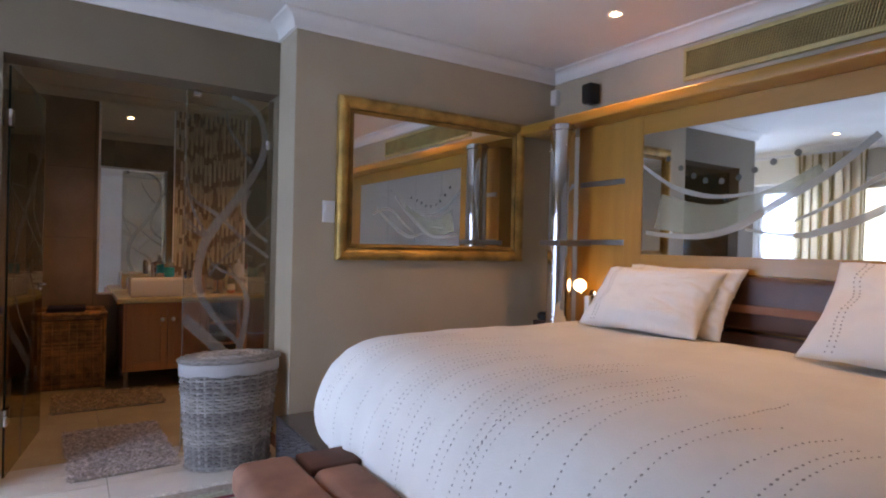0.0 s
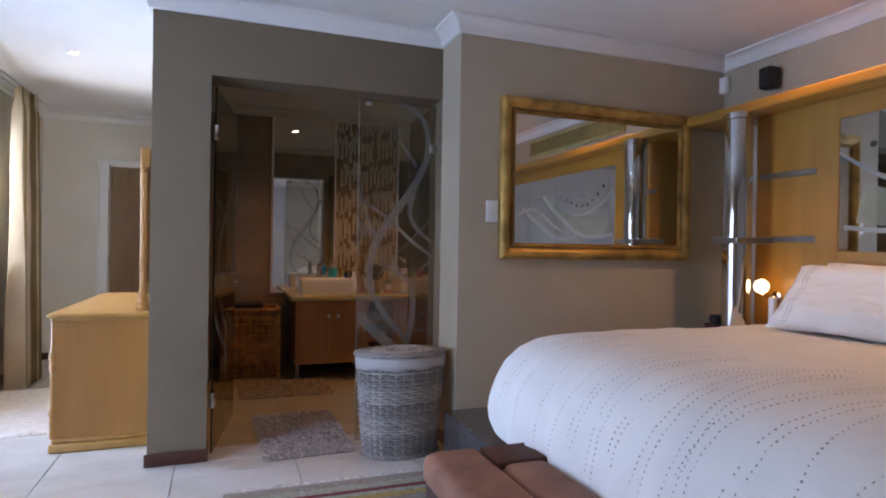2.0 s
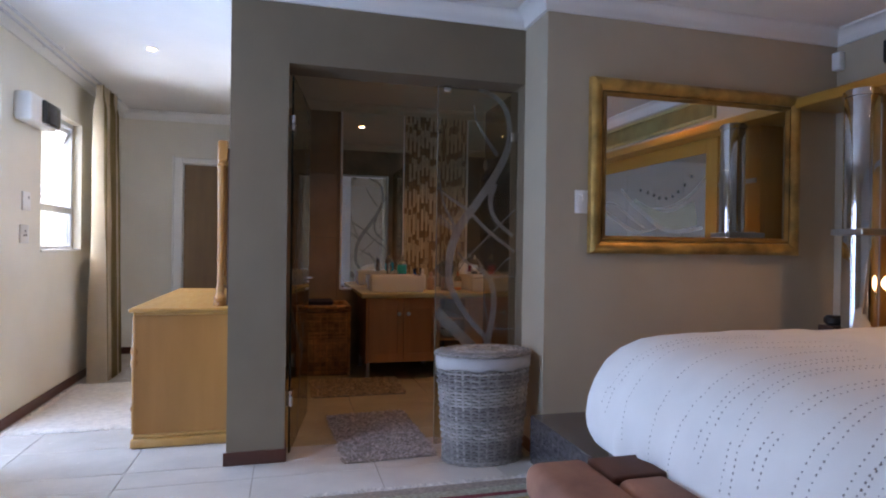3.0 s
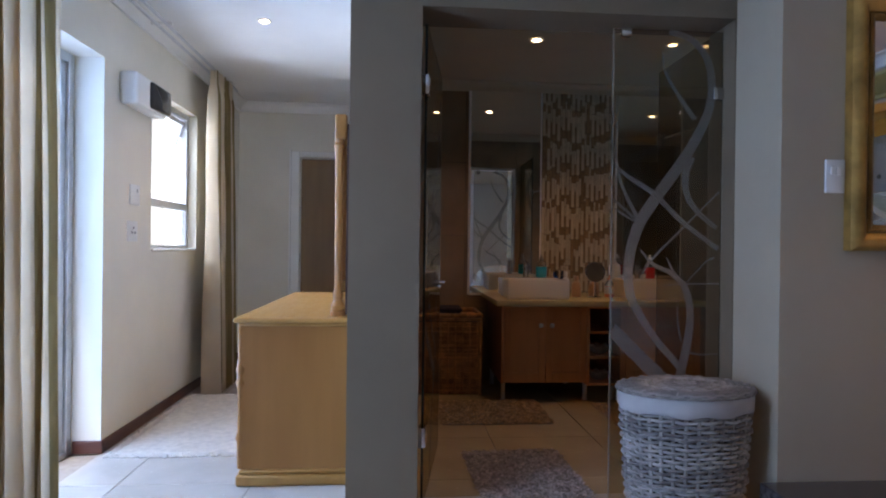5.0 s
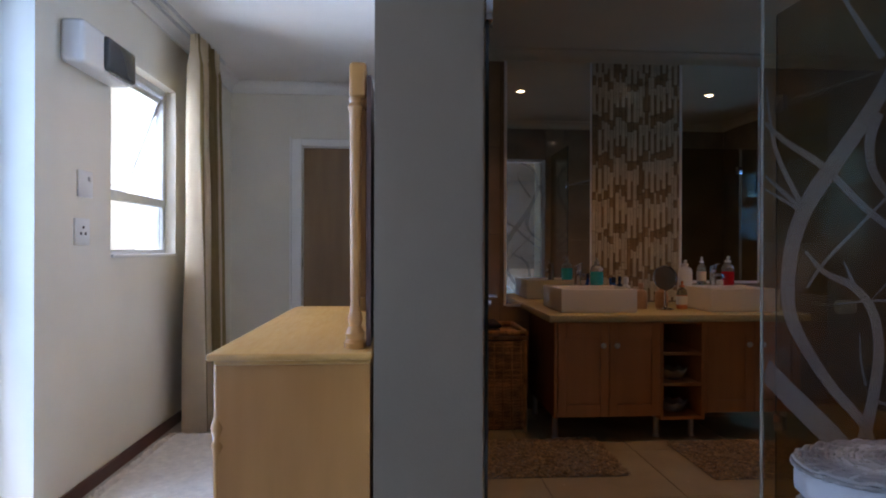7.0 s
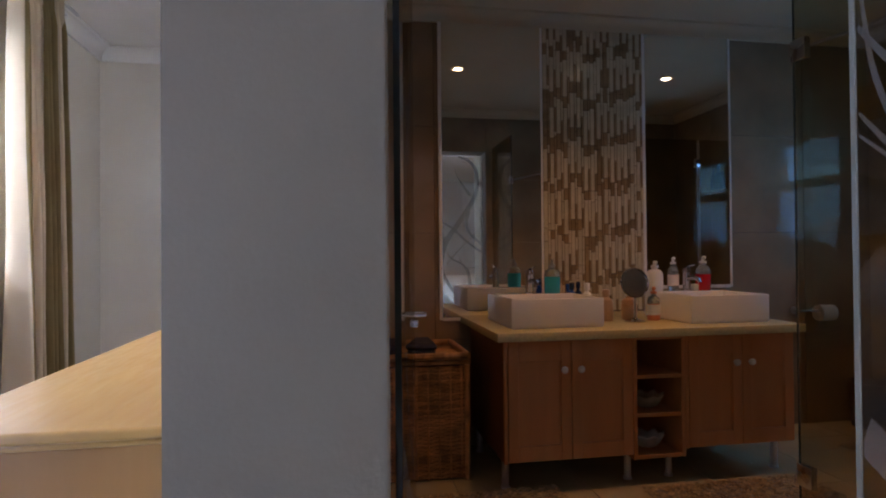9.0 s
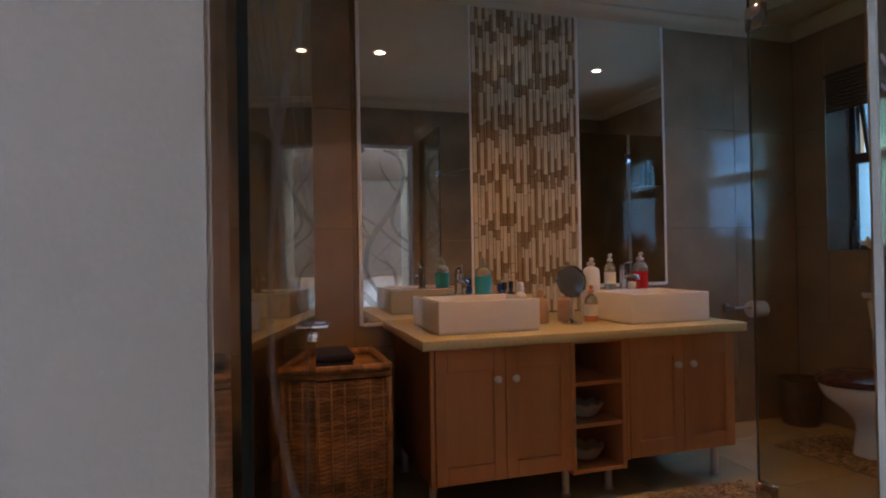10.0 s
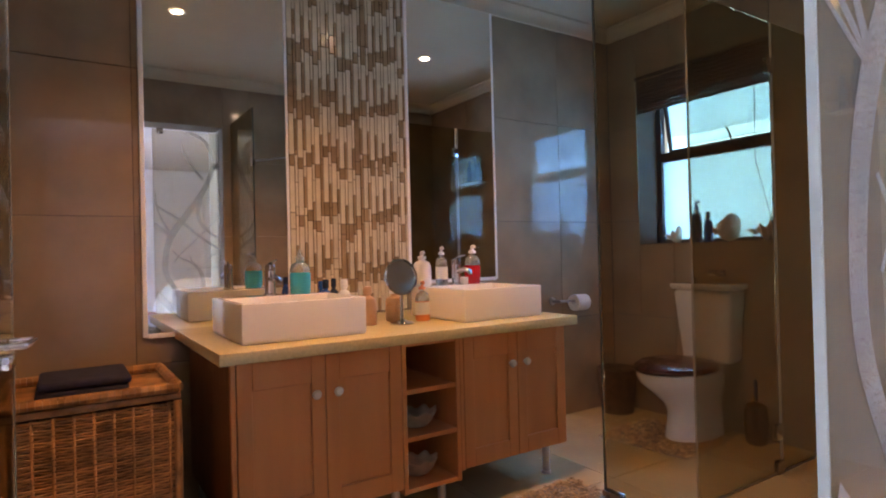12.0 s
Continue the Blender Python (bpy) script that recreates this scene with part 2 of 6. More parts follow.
MOSAIC = mat("cream mosaic glass", (0.60, 0.52, 0.36), 0.16, vary=0.1, scale=12, bump=0.02, rand=0.12)
MOSAICD = mat("brown mosaic glass", (0.31, 0.215, 0.12), 0.16, vary=0.15, scale=12, bump=0.02, rand=0.22)
SHELLM = mat("pink shell", (0.62, 0.40, 0.30), 0.4, vary=0.25, scale=14, bump=0.2, bscale=50)
SHELLW = mat("white shell", (0.72, 0.66, 0.56), 0.35, vary=0.15, scale=14, bump=0.2, bscale=50)
BLIND = mat("brown slatted blind", (0.07, 0.035, 0.024), 0.6, vary=0.2, scale=30, bump=0.2, bscale=80, stretch=(1, 0.1, 1))
VENTM = mat("ochre grille", (0.50, 0.40, 0.16), 0.5, vary=0.08, scale=8, bump=0.05)
TEAL = mat("teal liquid soap", (0.02, 0.36, 0.45), 0.12, vary=0.05, bump=0.0, coat=0.6)
REDS = mat("red liquid soap", (0.62, 0.02, 0.03), 0.12, vary=0.05, bump=0.0, coat=0.6)
CLEARB = mat("clear bottle plastic", (0.66, 0.72, 0.70), 0.1, vary=0.05, bump=0.0, trans=0.75)
PEACH = mat("peach liquid soap", (0.75, 0.25, 0.12), 0.15, vary=0.05, bump=0.0, coat=0.4)
BLUEB = mat("blue bottle plastic", (0.02, 0.09, 0.35), 0.25, vary=0.05, bump=0.0)
DARKB = mat("dark bottle plastic", (0.025, 0.04, 0.075), 0.25, vary=0.05, bump=0.0)
TANB = mat("tan pump bottle", (0.50, 0.30, 0.17), 0.3, vary=0.05, bump=0.0)
PAVE = mat("sunlit paving", (0.60, 0.57, 0.52), 0.85, vary=0.15, scale=2, bump=0.3, bscale=40)
LEAF = mat("leaf green", (0.09, 0.17, 0.035), 0.5, vary=0.3, scale=3, bump=0.0, island=0.4)
BARK = mat("bark", (0.10, 0.07, 0.045), 0.9, vary=0.3, scale=10, bump=0.5)
RENDERW = mat("garden wall render", (0.80, 0.76, 0.71), 0.85, vary=0.08, scale=1.5, bump=0.3, bscale=60)
HAZE = emit("bright hazy sky", (0.86, 0.93, 1.0), 2.2)
GLOW = emit("lamp globe glow", (1.0, 0.70, 0.40), 10.0)
SPOTG = emit("downlight bulb glow", (1.0, 0.80, 0.55), 60.0)
BINM = mat("brown bin wicker", (0.10, 0.055, 0.03), 0.7, vary=0.3, scale=30, bump=0.5, bscale=90)
INSULATE = mat("meter grey window", (0.05, 0.055, 0.06), 0.15, bump=0.0)

# ---- mesh helpers ----
def origin_of(ob):
    v = Vector((0, 0, 0))
    while ob:
        v = v + ob.location
        ob = ob.parent
    return v


def part(name, bm, material, parent=None, label="", smooth=False):
    bmesh.ops.recalc_face_normals(bm, faces=bm.faces)
    me = bpy.data.meshes.new(name)
    if parent:
        bmesh.ops.translate(bm, verts=bm.verts, vec=-origin_of(parent))
    bm.to_mesh(me)
    bm.free()
    me.materials.append(material)
    if smooth:
        me.polygons.foreach_set("use_smooth", [True] * len(me.polygons))
        if smooth != "all":
            me.set_sharp_from_angle(angle=radians(38))
    ob = new(name, me)
    if parent:
        ob.parent = parent
    if label:
        ob["label"] = label
    return ob


def thing(name, at, label, category, group="", kind=""):
    ob = new(name)
    ob.empty_display_size = 0.1
    ob.location = at
    return tagged(ob, label, category, group, kind)


def bx(x0, x1, y0, y1, z0, z1, bm=None, bev=0.0, seg=2):
    bm = bm or bmesh.new()
    made = bmesh.ops.create_cube(bm, size=1.0, matrix=Matrix.LocRotScale(((x0 + x1) / 2, (y0 + y1) / 2, (z0 + z1) / 2), None, (abs(x1 - x0), abs(y1 - y0), abs(z1 - z0))))
    if bev:
        edges = list({e for v in made["verts"] for e in v.link_edges})
        bmesh.ops.bevel(bm, geom=edges, offset=bev, segments=seg, affect="EDGES", profile=0.5)
    return bm


def lathe(profile, at=(0, 0, 0), seg=24, sx=1.0, sy=1.0, bm=None, turn=None, caps=True):
    """A turned shape: (radius, height) pairs round z, or along turn."""
    bm = bm or bmesh.new()
    m = Matrix.Translation(at) @ (turn or Matrix())
    rings = []
    for r, z in profile:
        if r < 1e-5:
            rings.append([bm.verts.new(m @ Vector((0, 0, z)))])
        else:
            rings.append([bm.verts.new(m @ Vector((r * sx * math.cos(2 * math.pi * i / seg), r * sy * math.sin(2 * math.pi * i / seg), z))) for i in range(seg)])
    for a, b in zip(rings, rings[1:]):
        for i in range(seg):
            j = (i + 1) % seg
            q = [a[i % len(a)], a[j % len(a)], b[j % len(b)], b[i % len(b)]]
            q = list(dict.fromkeys(q))
            if len(q) > 2:
                bm.faces.new(q)
    for ring, flip in ((rings[0], True), (rings[-1], False)):
        if len(ring) > 2 and caps:
            bm.faces.new(ring[::-1] if flip else ring)
    return bm


def tube(points, r, seg=8, bm=None, closed=False, flat=1.0):
    bm = bm or bmesh.new()
    pts = [Vector(p) for p in points]
    n = len(pts)
    rings = []
    for i, p in enumerate(pts):
        a = pts[i - 1] if (i or closed) else pts[0]
        b = pts[(i + 1) % n] if (i < n - 1 or closed) else pts[-1]
        d = (b - a).normalized()
        up = Vector((0, 0, 1)) if abs(d.z) < 0.95 else Vector((1, 0, 0))
        s = d.cross(up).normalized()
        u = s.cross(d)
        rr = r[i] if isinstance(r, (list, tuple)) else r
        rings.append([bm.verts.new(p + s * rr * math.cos(2 * math.pi * k / seg) + u * rr * flat * math.sin(2 * math.pi * k / seg)) for k in range(seg)])
    for i in range(n if closed else n - 1):
        a, b = rings[i], rings[(i + 1) % n]
        for k in range(seg):
            j = (k + 1) % seg
            bm.faces.new((a[k], a[j], b[j], b[k]))
    if not closed:
        bm.faces.new(rings[0][::-1])
        bm.faces.new(rings[-1])
    return bm


def spline(ctrl, steps=10):
    """Catmull-Rom through the control points."""
    c = [Vector(p) for p in ctrl]
    c = [2 * c[0] - c[1]] + c + [2 * c[-1] - c[-2]]
    out = []
    for i in range(1, len(c) - 2):
        for k in range(steps):
            t = k / steps
            p0, p1, p2, p3 = c[i - 1:i + 3]
            out.append(0.5 * (2 * p1 + (p2 - p0) * t + (2 * p0 - 5 * p1 + 4 * p2 - p3) * t * t + (3 * p1 - p0 - 3 * p2 + p3) * t ** 3))
    out.append(c[-2])
    return out


def ribbon(ctrl, w0, w1, to3d, bm=None, wm=None):
    """A flat band along (u, v) control points, mapped to the room by to3d."""
    bm = bm or bmesh.new()
    p = spline([(a, b, 0) for a, b in ctrl], 8)
    n = len(p)
    last = None
    for i, q in enumerate(p):
        d = (p[min(i + 1, n - 1)] - p[max(i - 1, 0)]).normalized()
        s = Vector((-d.y, d.x, 0))
        f = i / (n - 1)
        wd = (w0 + (w1 - w0) * f) if wm is None else ((w0 + (wm - w0) * f * 2) if f < 0.5 else (wm + (w1 - wm) * (f * 2 - 1)))
        row = [bm.verts.new(to3d(*(q + s * wd / 2).xy)), bm.verts.new(to3d(*(q - s * wd / 2).xy))]
        if last:
            bm.faces.new((last[0], last[1], row[1], row[0]))
        last = row
    return bm


def structure(ob, label=""):
    return tagged(ob, label, "", "", "structure")


def wall(name, boxes, material, label):
    bm = bmesh.new()
    for b in boxes:
        bx(*b, bm=bm)
    return structure(part(name, bm, material), label)

# ---- the large structure ----
Z1, Z2 = 2.50, 2.503            # ceilings: bedroom, bathroom
LX, FY, HX, BY = -1.79, 6.95, 3.14, -2.3
PX0, PX1, OX1 = -0.43, -0.143, 1.193   # pier, opening in the bathroom wall

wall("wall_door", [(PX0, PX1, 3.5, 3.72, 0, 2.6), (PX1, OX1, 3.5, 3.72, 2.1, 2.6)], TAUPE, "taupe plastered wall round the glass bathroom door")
# Added brown lining; its colour stands in for warm lamplight on the jamb.
wall("door_reveal", [(PX1, PX1 + 0.004, 3.502, 3.72, 0.073, 2.1)], WALLT, "bathroom door reveal, brown lining added for its lamplit tone")
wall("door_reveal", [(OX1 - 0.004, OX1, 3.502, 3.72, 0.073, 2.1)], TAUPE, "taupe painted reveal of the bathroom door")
wall("wall_mirror", [(OX1, HX, 3.2, 3.72, 0, 2.6)], GREIGE, "greige plastered wall with the gilt mirror")
wall("wall_headboard", [(HX, HX + 0.2, BY - 0.2, 3.72, 0, 2.6)], GREIGE, "greige wall behind the bed")
wall("wall_bath_side", [(PX0, -0.28, 3.72, FY, 0, 2.6)], CREAM, "cream wall between dressing passage and bathroom")
wall("wall_far", [(LX - 0.25, -1.24, FY, FY + 0.2, 0, 2.6), (-1.24, -0.42, FY, FY + 0.2, 2.02, 2.6), (-0.42, 3.4, FY, FY + 0.2, 0, 2.6)], CREAM, "cream wall at the end of the passage")
# The wall's unseen stretch up to y = 1.75 is set to narrow the daylight.
wall("wall_left", [(LX - 0.25, LX, BY - 0.2, 1.75, 0, 2.6), (LX - 0.25, LX, 1.75, 4.34, 2.1, 2.6), (LX - 0.25, LX, 4.34, 4.94, 0, 2.6),
                   (LX - 0.25, LX, 4.94, 5.76, 0, 1.07), (LX - 0.25, LX, 4.94, 5.76, 2.1, 2.6), (LX - 0.25, LX, 5.76, FY, 0, 2.6)], CREAM, "white plastered outside wall with sliding door and window")
wall("wall_back", [(LX - 0.25, HX + 0.2, BY - 0.2, BY, 0, 2.6)], GREIGE, "greige wall behind the wardrobes")
wall("wall_bath_back", [(-0.28, 3.42, 6.01, 6.2, 0, 2.6)], WALLG, "brown tiled wall behind the washstand")
wall("wall_bath_window", [(3.212, 3.45, 3.72, 4.92, 0, 2.6), (3.212, 3.45, 4.92, 5.775, 0, 1.06), (3.212, 3.45, 4.92, 5.775, 2.1, 2.6), (3.212, 3.45, 5.775, 6.01, 0, 2.6)], WALLG, "brown tiled wall with the frosted window")

structure(part("ceiling", bx(LX, HX, BY, 3.2, Z1, Z1 + 0.1, bx(LX, PX0, 3.5, FY, Z1, Z1 + 0.1, bx(LX, OX1, 3.2, 3.5, Z1, Z1 + 0.1))), CEIL), "white plastered ceiling with coved cornice")
structure(part("ceiling_bath", bx(-0.28, 3.212, 3.72, 6.01, Z2, Z2 + 0.1), CEILB), "white bathroom ceiling, dim warm light put into its colour")
# Unseen roof, added with eaves to keep sun patches off the floor.
structure(part("roof_sun_block", bx(LX - 0.36, 3.6, BY - 0.4, FY + 0.4, 2.62, 2.8), RENDERW), "unseen roof slab with eaves, added to block the sun")


def cornice(a, b, inward, z, size=0.085, ext=(0, 0), material=None):
    a, b, n = Vector((*a, z)), Vector((*b, z)), Vector((*inward, 0))
    d = (b - a).normalized()
    prof = [(0, 0), (0.018, 0), (0.022, 0.012)] + [(0.022 + (size - 0.022) * (1 - math.cos(k * math.pi / 12)), 0.014 + (size - 0.026) * math.sin(k * math.pi / 12)) for k in range(1, 7)] + [(size + 0.004, size), (0, size)]
    bm = bmesh.new()
    rows = [[bm.verts.new(p + n * o + d * (k * o) + Vector((0, 0, h - size))) for o, h in prof] for p, k in ((a, ext[0]), (b, ext[1]))]
    for i in range(len(prof)):
        j = (i + 1) % len(prof)
        bm.faces.new((rows[0][i], rows[0][j], rows[1][j], rows[1][i]))
    bm.faces.new(rows[0])
    bm.faces.new(rows[1][::-1])
    return structure(part("cornice", bm, material or CEIL, smooth=True), "white coved plaster cornice")


for a, b, n, e in (((OX1, 3.2), (HX, 3.2), (0, -1), (-1, -1)), ((OX1, 3.2), (OX1, 3.5), (-1, 0), (-1, -1)), ((PX0, 3.5), (OX1, 3.5), (0, -1), (-1, -1)),
                   ((PX0, 3.5), (PX0, FY), (-1, 0), (-1, -1)), ((LX, FY), (PX0, FY), (0, -1), (1, -1)), ((LX, BY), (LX, FY), (1, 0), (0, -1)), ((HX, BY), (HX, 3.2), (-1, 0), (0, -1))):
    cornice(a, b, n, Z1 - 0.001, ext=e)
# The bathroom cornices carry the same dimmed colour as their ceiling.
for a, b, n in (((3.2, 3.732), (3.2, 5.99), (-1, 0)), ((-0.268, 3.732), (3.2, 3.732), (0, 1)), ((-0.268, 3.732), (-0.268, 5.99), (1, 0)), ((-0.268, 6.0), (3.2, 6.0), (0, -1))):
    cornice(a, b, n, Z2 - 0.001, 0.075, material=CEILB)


def skirting(x0, x1, y0, y1, along="x"):
    return structure(part("baseboard", bx(x0, x1, y0, y1, 0.004, 0.072, bev=0.004), SKIRT if along == "x" else SKIRTY), "dark mahogany skirting board")


skirting(PX0 - 0.014, PX1 + 0.012, 3.486, 3.5)
skirting(PX1, PX1 + 0.012, 3.5, 3.64, "y")
skirting(OX1, 1.5, 3.186, 3.2)
skirting(OX1 - 0.013, OX1, 3.187, 3.5, "y")
skirting(LX, LX + 0.014, 4.34, FY, "y")
skirting(LX - 0.14, LX + 0.014, 4.326, 4.34)
skirting(LX, -1.31, FY - 0.014, FY)

# ---- sliding door and passage window (aluminium) ----
def alu_frame(name, at, label, outer, members, panes, category="window"):
    th = thing(name, at, label, category, kind="structure")
    for b in outer:
        part("window_frame", bx(*b, bev=0.004), ALU, th)
    for b in members:
        part("sash", bx(*b, bev=0.003), ALU, th)
    for b in panes:
        g = part("pane", bx(*b), GLASS, th)
        g.visible_shadow = False
    return th


alu_frame("sliding_door_1", (-1.97, 2.0, 0), "aluminium framed glass sliding door to the patio",
          [(-2.0, -1.94, 4.29, 4.34, 0, 2.1), (-2.0, -1.94, 1.75, 1.80, 0, 2.1), (-2.0, -1.94, 1.80, 4.29, 2.05, 2.1), (-2.0, -1.94, 1.80, 4.29, 0, 0.03)],
          [(-1.985, -1.955, 4.24, 4.287, 0.031, 2.049), (-1.985, -1.955, 2.78, 2.83, 0.031, 2.049), (-1.985, -1.955, 1.801, 1.85, 0.031, 2.049), (-1.985, -1.955, 2.831, 4.239, 1.99, 2.049)],
          [(-1.974, -1.968, 2.831, 4.239, 0.032, 1.989), (-1.974, -1.968, 1.851, 2.779, 0.032, 2.048)], "door")
win = alu_frame("window_1", (-1.87, 5.35, 1.07), "aluminium window with the top sash tilted open",
          [(-1.90, -1.85, 4.94, 4.98, 1.07, 2.1), (-1.90, -1.85, 5.72, 5.76, 1.07, 2.1), (-1.90, -1.85, 4.98, 5.72, 2.06, 2.1), (-1.90, -1.85, 4.98, 5.72, 1.07, 1.11), (-1.90, -1.85, 4.98, 5.72, 1.37, 1.42)],
          [], [(-1.876, -1.870, 4.981, 5.719, 1.111, 1.369)])
structure(part("window_sill", bx(-1.85, LX + 0.012, 4.942, 5.758, 1.07, 1.086, bev=0.004), WHITE), "white window sill")
tilt = Matrix.Translation((-1.89, 0, 2.055)) @ Matrix.Rotation(radians(20), 4, "Y")
bm = bmesh.new()
for b in ((0, 0.03, 4.982, 5.01, -0.62, 0), (0, 0.03, 5.69, 5.718, -0.62, 0), (0, 0.03, 5.01, 5.69, -0.03, 0), (0, 0.03, 5.01, 5.69, -0.62, -0.59)):
    bx(*b, bm=bm)
bmesh.ops.transform(bm, matrix=tilt, verts=bm.verts)
sash = part("tilted_sash", bm, ALU, win)
bm = bx(0.012, 0.018, 5.011, 5.689, -0.589, -0.031)
bmesh.ops.transform(bm, matrix=tilt, verts=bm.verts)
g = part("pane", bm, GLASS, sash)
g.visible_shadow = False

# ---- outside ----
structure(part("ground", bx(-400, 400, -400, 400, -0.25, -0.12), PAVE), "pale sunlit ground")
structure(part("patio", bx(-6.0, LX - 0.25, -3, 8.5, -0.12, -0.02), PAVE), "pale paved patio outside the sliding door")
structure(part("garden_wall", bx(-6.3, -6.0, -6, 14, -0.12, 1.0), RENDERW), "cream rendered garden wall")
structure(part("backdrop", bx(-56.0, -55.5, -70, 220, -1.0, 75.0), HAZE), "bright hazy sky beyond the garden")
structure(part("floor_slab", bx(LX - 0.25, 3.45, BY - 0.2, FY + 0.2, -0.12, -0.006), GROUT), "screed under the floor tiles")


def shrub(at, h, r, n):
    th = thing("shrub", at, "leafy green garden shrub beside the patio wall", "shrub", "garden shrubs")
    x, y, z = at
    bm = bmesh.new()
    for k in range(5):
        a = k * 1.3
        tube([(x, y, z), (x + 0.25 * r * math.cos(a), y + 0.25 * r * math.sin(a), z + 0.4 * h), (x + 0.6 * r * math.cos(a), y + 0.6 * r * math.sin(a), z + 0.8 * h)], [0.03, 0.02, 0.008], 6, bm)
    part("trunk", bm, BARK, th)
    rng = random.Random(int(x * 100 + y * 10))
    bm = bmesh.new()
    for k in range(n):
        u, v, q = rng.uniform(-1, 1), rng.uniform(0, 6.28), rng.random() ** 0.4
        c = Vector((x + r * q * math.cos(v) * math.sqrt(1 - u * u), y + r * q * math.sin(v) * math.sqrt(1 - u * u), z + 0.62 * h + 0.42 * h * q * u + 0.1 * math.sin(v * 3)))
        m = Matrix.Translation(c) @ Euler((rng.uniform(0, 6), rng.uniform(0, 6), rng.uniform(0, 6))).to_matrix().to_4x4()
        s = rng.uniform(0.05, 0.1)
        vs = [bm.verts.new(m @ Vector(p)) for p in ((0, -s, 0), (s * 0.45, 0, s * 0.1), (0, s, 0), (-s * 0.45, 0, s * 0.1))]
        bm.faces.new(vs)
    part("crown", bm, LEAF, th)


for at, h, r in (((-5.3, 0.9, -0.02), 2.2, 0.8), ((-5.4, 2.4, -0.02), 1.7, 0.7), ((-5.2, -0.8, -0.02), 2.6, 0.9)):
    shrub(at, h, r, 1500)

# ---- lamps of the place, and two unseen downlights added ----
def downlight(x, y, z, watts, colour=WARM, label="recessed white downlight, lit"):
    th = thing("downlight", (x, y, z), label, "downlight", "ceiling downlights")
    part("trim_ring", lathe([(0.047, -0.001), (0.047, -0.005), (0.042, -0.009), (0.030, -0.006)], (x, y, z), 24, caps=False), WHITE, th, smooth=True)
    part("bulb", lathe([(0.0, -0.0015), (0.027, -0.0015), (0.027, -0.004), (0.0, -0.005)], (x, y, z), 16), SPOTG, th, "glowing bulb")
    kelvin_lamp("downlight_lamp", "SPOT", watts, colour, look((x, y, z - 0.02), (x, y + 0.001, 0)), radius=0.03, spot=125)


for x in (0.67, 1.60, 2.38):
    downlight(x, 4.95, Z2, BATH_SPOT * (0.3 if x > 2 else 0.95 if x > 1 else 1.8), BATH_WARM)
downlight(2.627, 2.19, Z1, BED_SPOT, BED_WARM)
# Unseen twin of the lamp above, added to warm the pelmet.
downlight(2.575, 0.40, Z1, BED_SPOT, BED_WARM)
# The one at y = 1.2 is unseen, added to carry on the row.
for y in (1.2, 3.0, 4.8):
    downlight(-1.07, y, Z1, PASS_SPOT)

# ---- bedroom: headboard wall ----
hb = thing("headboard_unit", (3.0, 1.3, 0), "amber oak headboard wall unit with pelmet and inset mirror", "headboard")
HB0, HB1 = -0.15, 2.76
part("back_panel", bx(2.955, 3.139, HB0, HB1, 0.0, 1.999), OAK, hb)
part("mirror_surround", bx(2.94, 2.954, 2.24, 2.365, 0.7, 1.999, bev=0.002), OAK, hb)
part("mirror_surround", bx(2.94, 2.954, 0.2, 2.239, 1.889, 1.999, bev=0.002), OAKY, hb)
part("mirror_surround", bx(2.94, 2.954, 0.2, 2.239, 1.105, 1.193, bev=0.002), OAKY, hb)
part("pelmet", bx(2.78, 3.139, -0.4, 3.197, 2.0, 2.062, bev=0.012, seg=3), OAKY, hb, smooth=True)
part("leather_panel", bx(2.90, 2.954, 0.45, 2.2, 0.84, 1.10, bev=0.02, seg=3), LEATHER, hb, "brown leather padded headboard", smooth=True)
part("leather_panel", bx(2.90, 2.954, 0.45, 2.2, 0.55, 0.83, bev=0.02, seg=3), LEATHER, hb, smooth=True)
part("leather_trim", bx(2.892, 2.899, 0.45, 2.2, 0.925, 0.965, bev=0.002), SUEDE, hb, "tan trim strip between the leather bands")
for z in (1.615, 1.245):
    part("steel_strip", bx(2.944, 2.9545, 2.37, 2.73, z, z + 0.032, bev=0.002), STEEL, hb, "brushed steel inlay strip")
hm = part("mirror_glass", bx(2.946, 2.9545, 0.205, 2.238, 1.195, 1.887), MIRROR, hb, "mirror etched with waves and dots")
def on_hm(y, z):
    return Vector((2.9445, y, z))
WAVES = [([(2.24, 1.71), (2.13, 1.63), (2.01, 1.56), (1.84, 1.51), (1.71, 1.5), (1.58, 1.51)], 0.015, 0.012, 0.028),
         ([(2.21, 1.32), (2.03, 1.3), (1.84, 1.3), (1.67, 1.34), (1.54, 1.41), (1.4, 1.49), (1.27, 1.56), (1.16, 1.64), (1.06, 1.72)], 0.022, 0.03, 0.04),
         ([(1.62, 1.33), (1.49, 1.31), (1.35, 1.3), (1.27, 1.32), (1.14, 1.36), (1.01, 1.42), (0.83, 1.5), (0.63, 1.62)], 0.012, 0.03, 0.036),
         ([(1.45, 1.34), (1.36, 1.38), (1.27, 1.42), (1.14, 1.49), (1.01, 1.56), (0.83, 1.6), (0.53, 1.55)], 0.008, 0.025, 0.02)]
for c, w0, w1, wm in WAVES:
    part("etched_wave", ribbon(c, w0, w1, on_hm, wm=wm), ETCHW, hm, "white etched band")
part("glitter_fill", ribbon([(2.13, 1.44), (1.95, 1.4), (1.77, 1.39), (1.64, 1.43), (1.52, 1.47), (1.4, 1.52), (1.27, 1.59)], 0.20, 0.07, lambda y, z: Vector((2.9452, y, z)), wm=0.11), GLITTER, hm, "sparkling pale green etched fill")
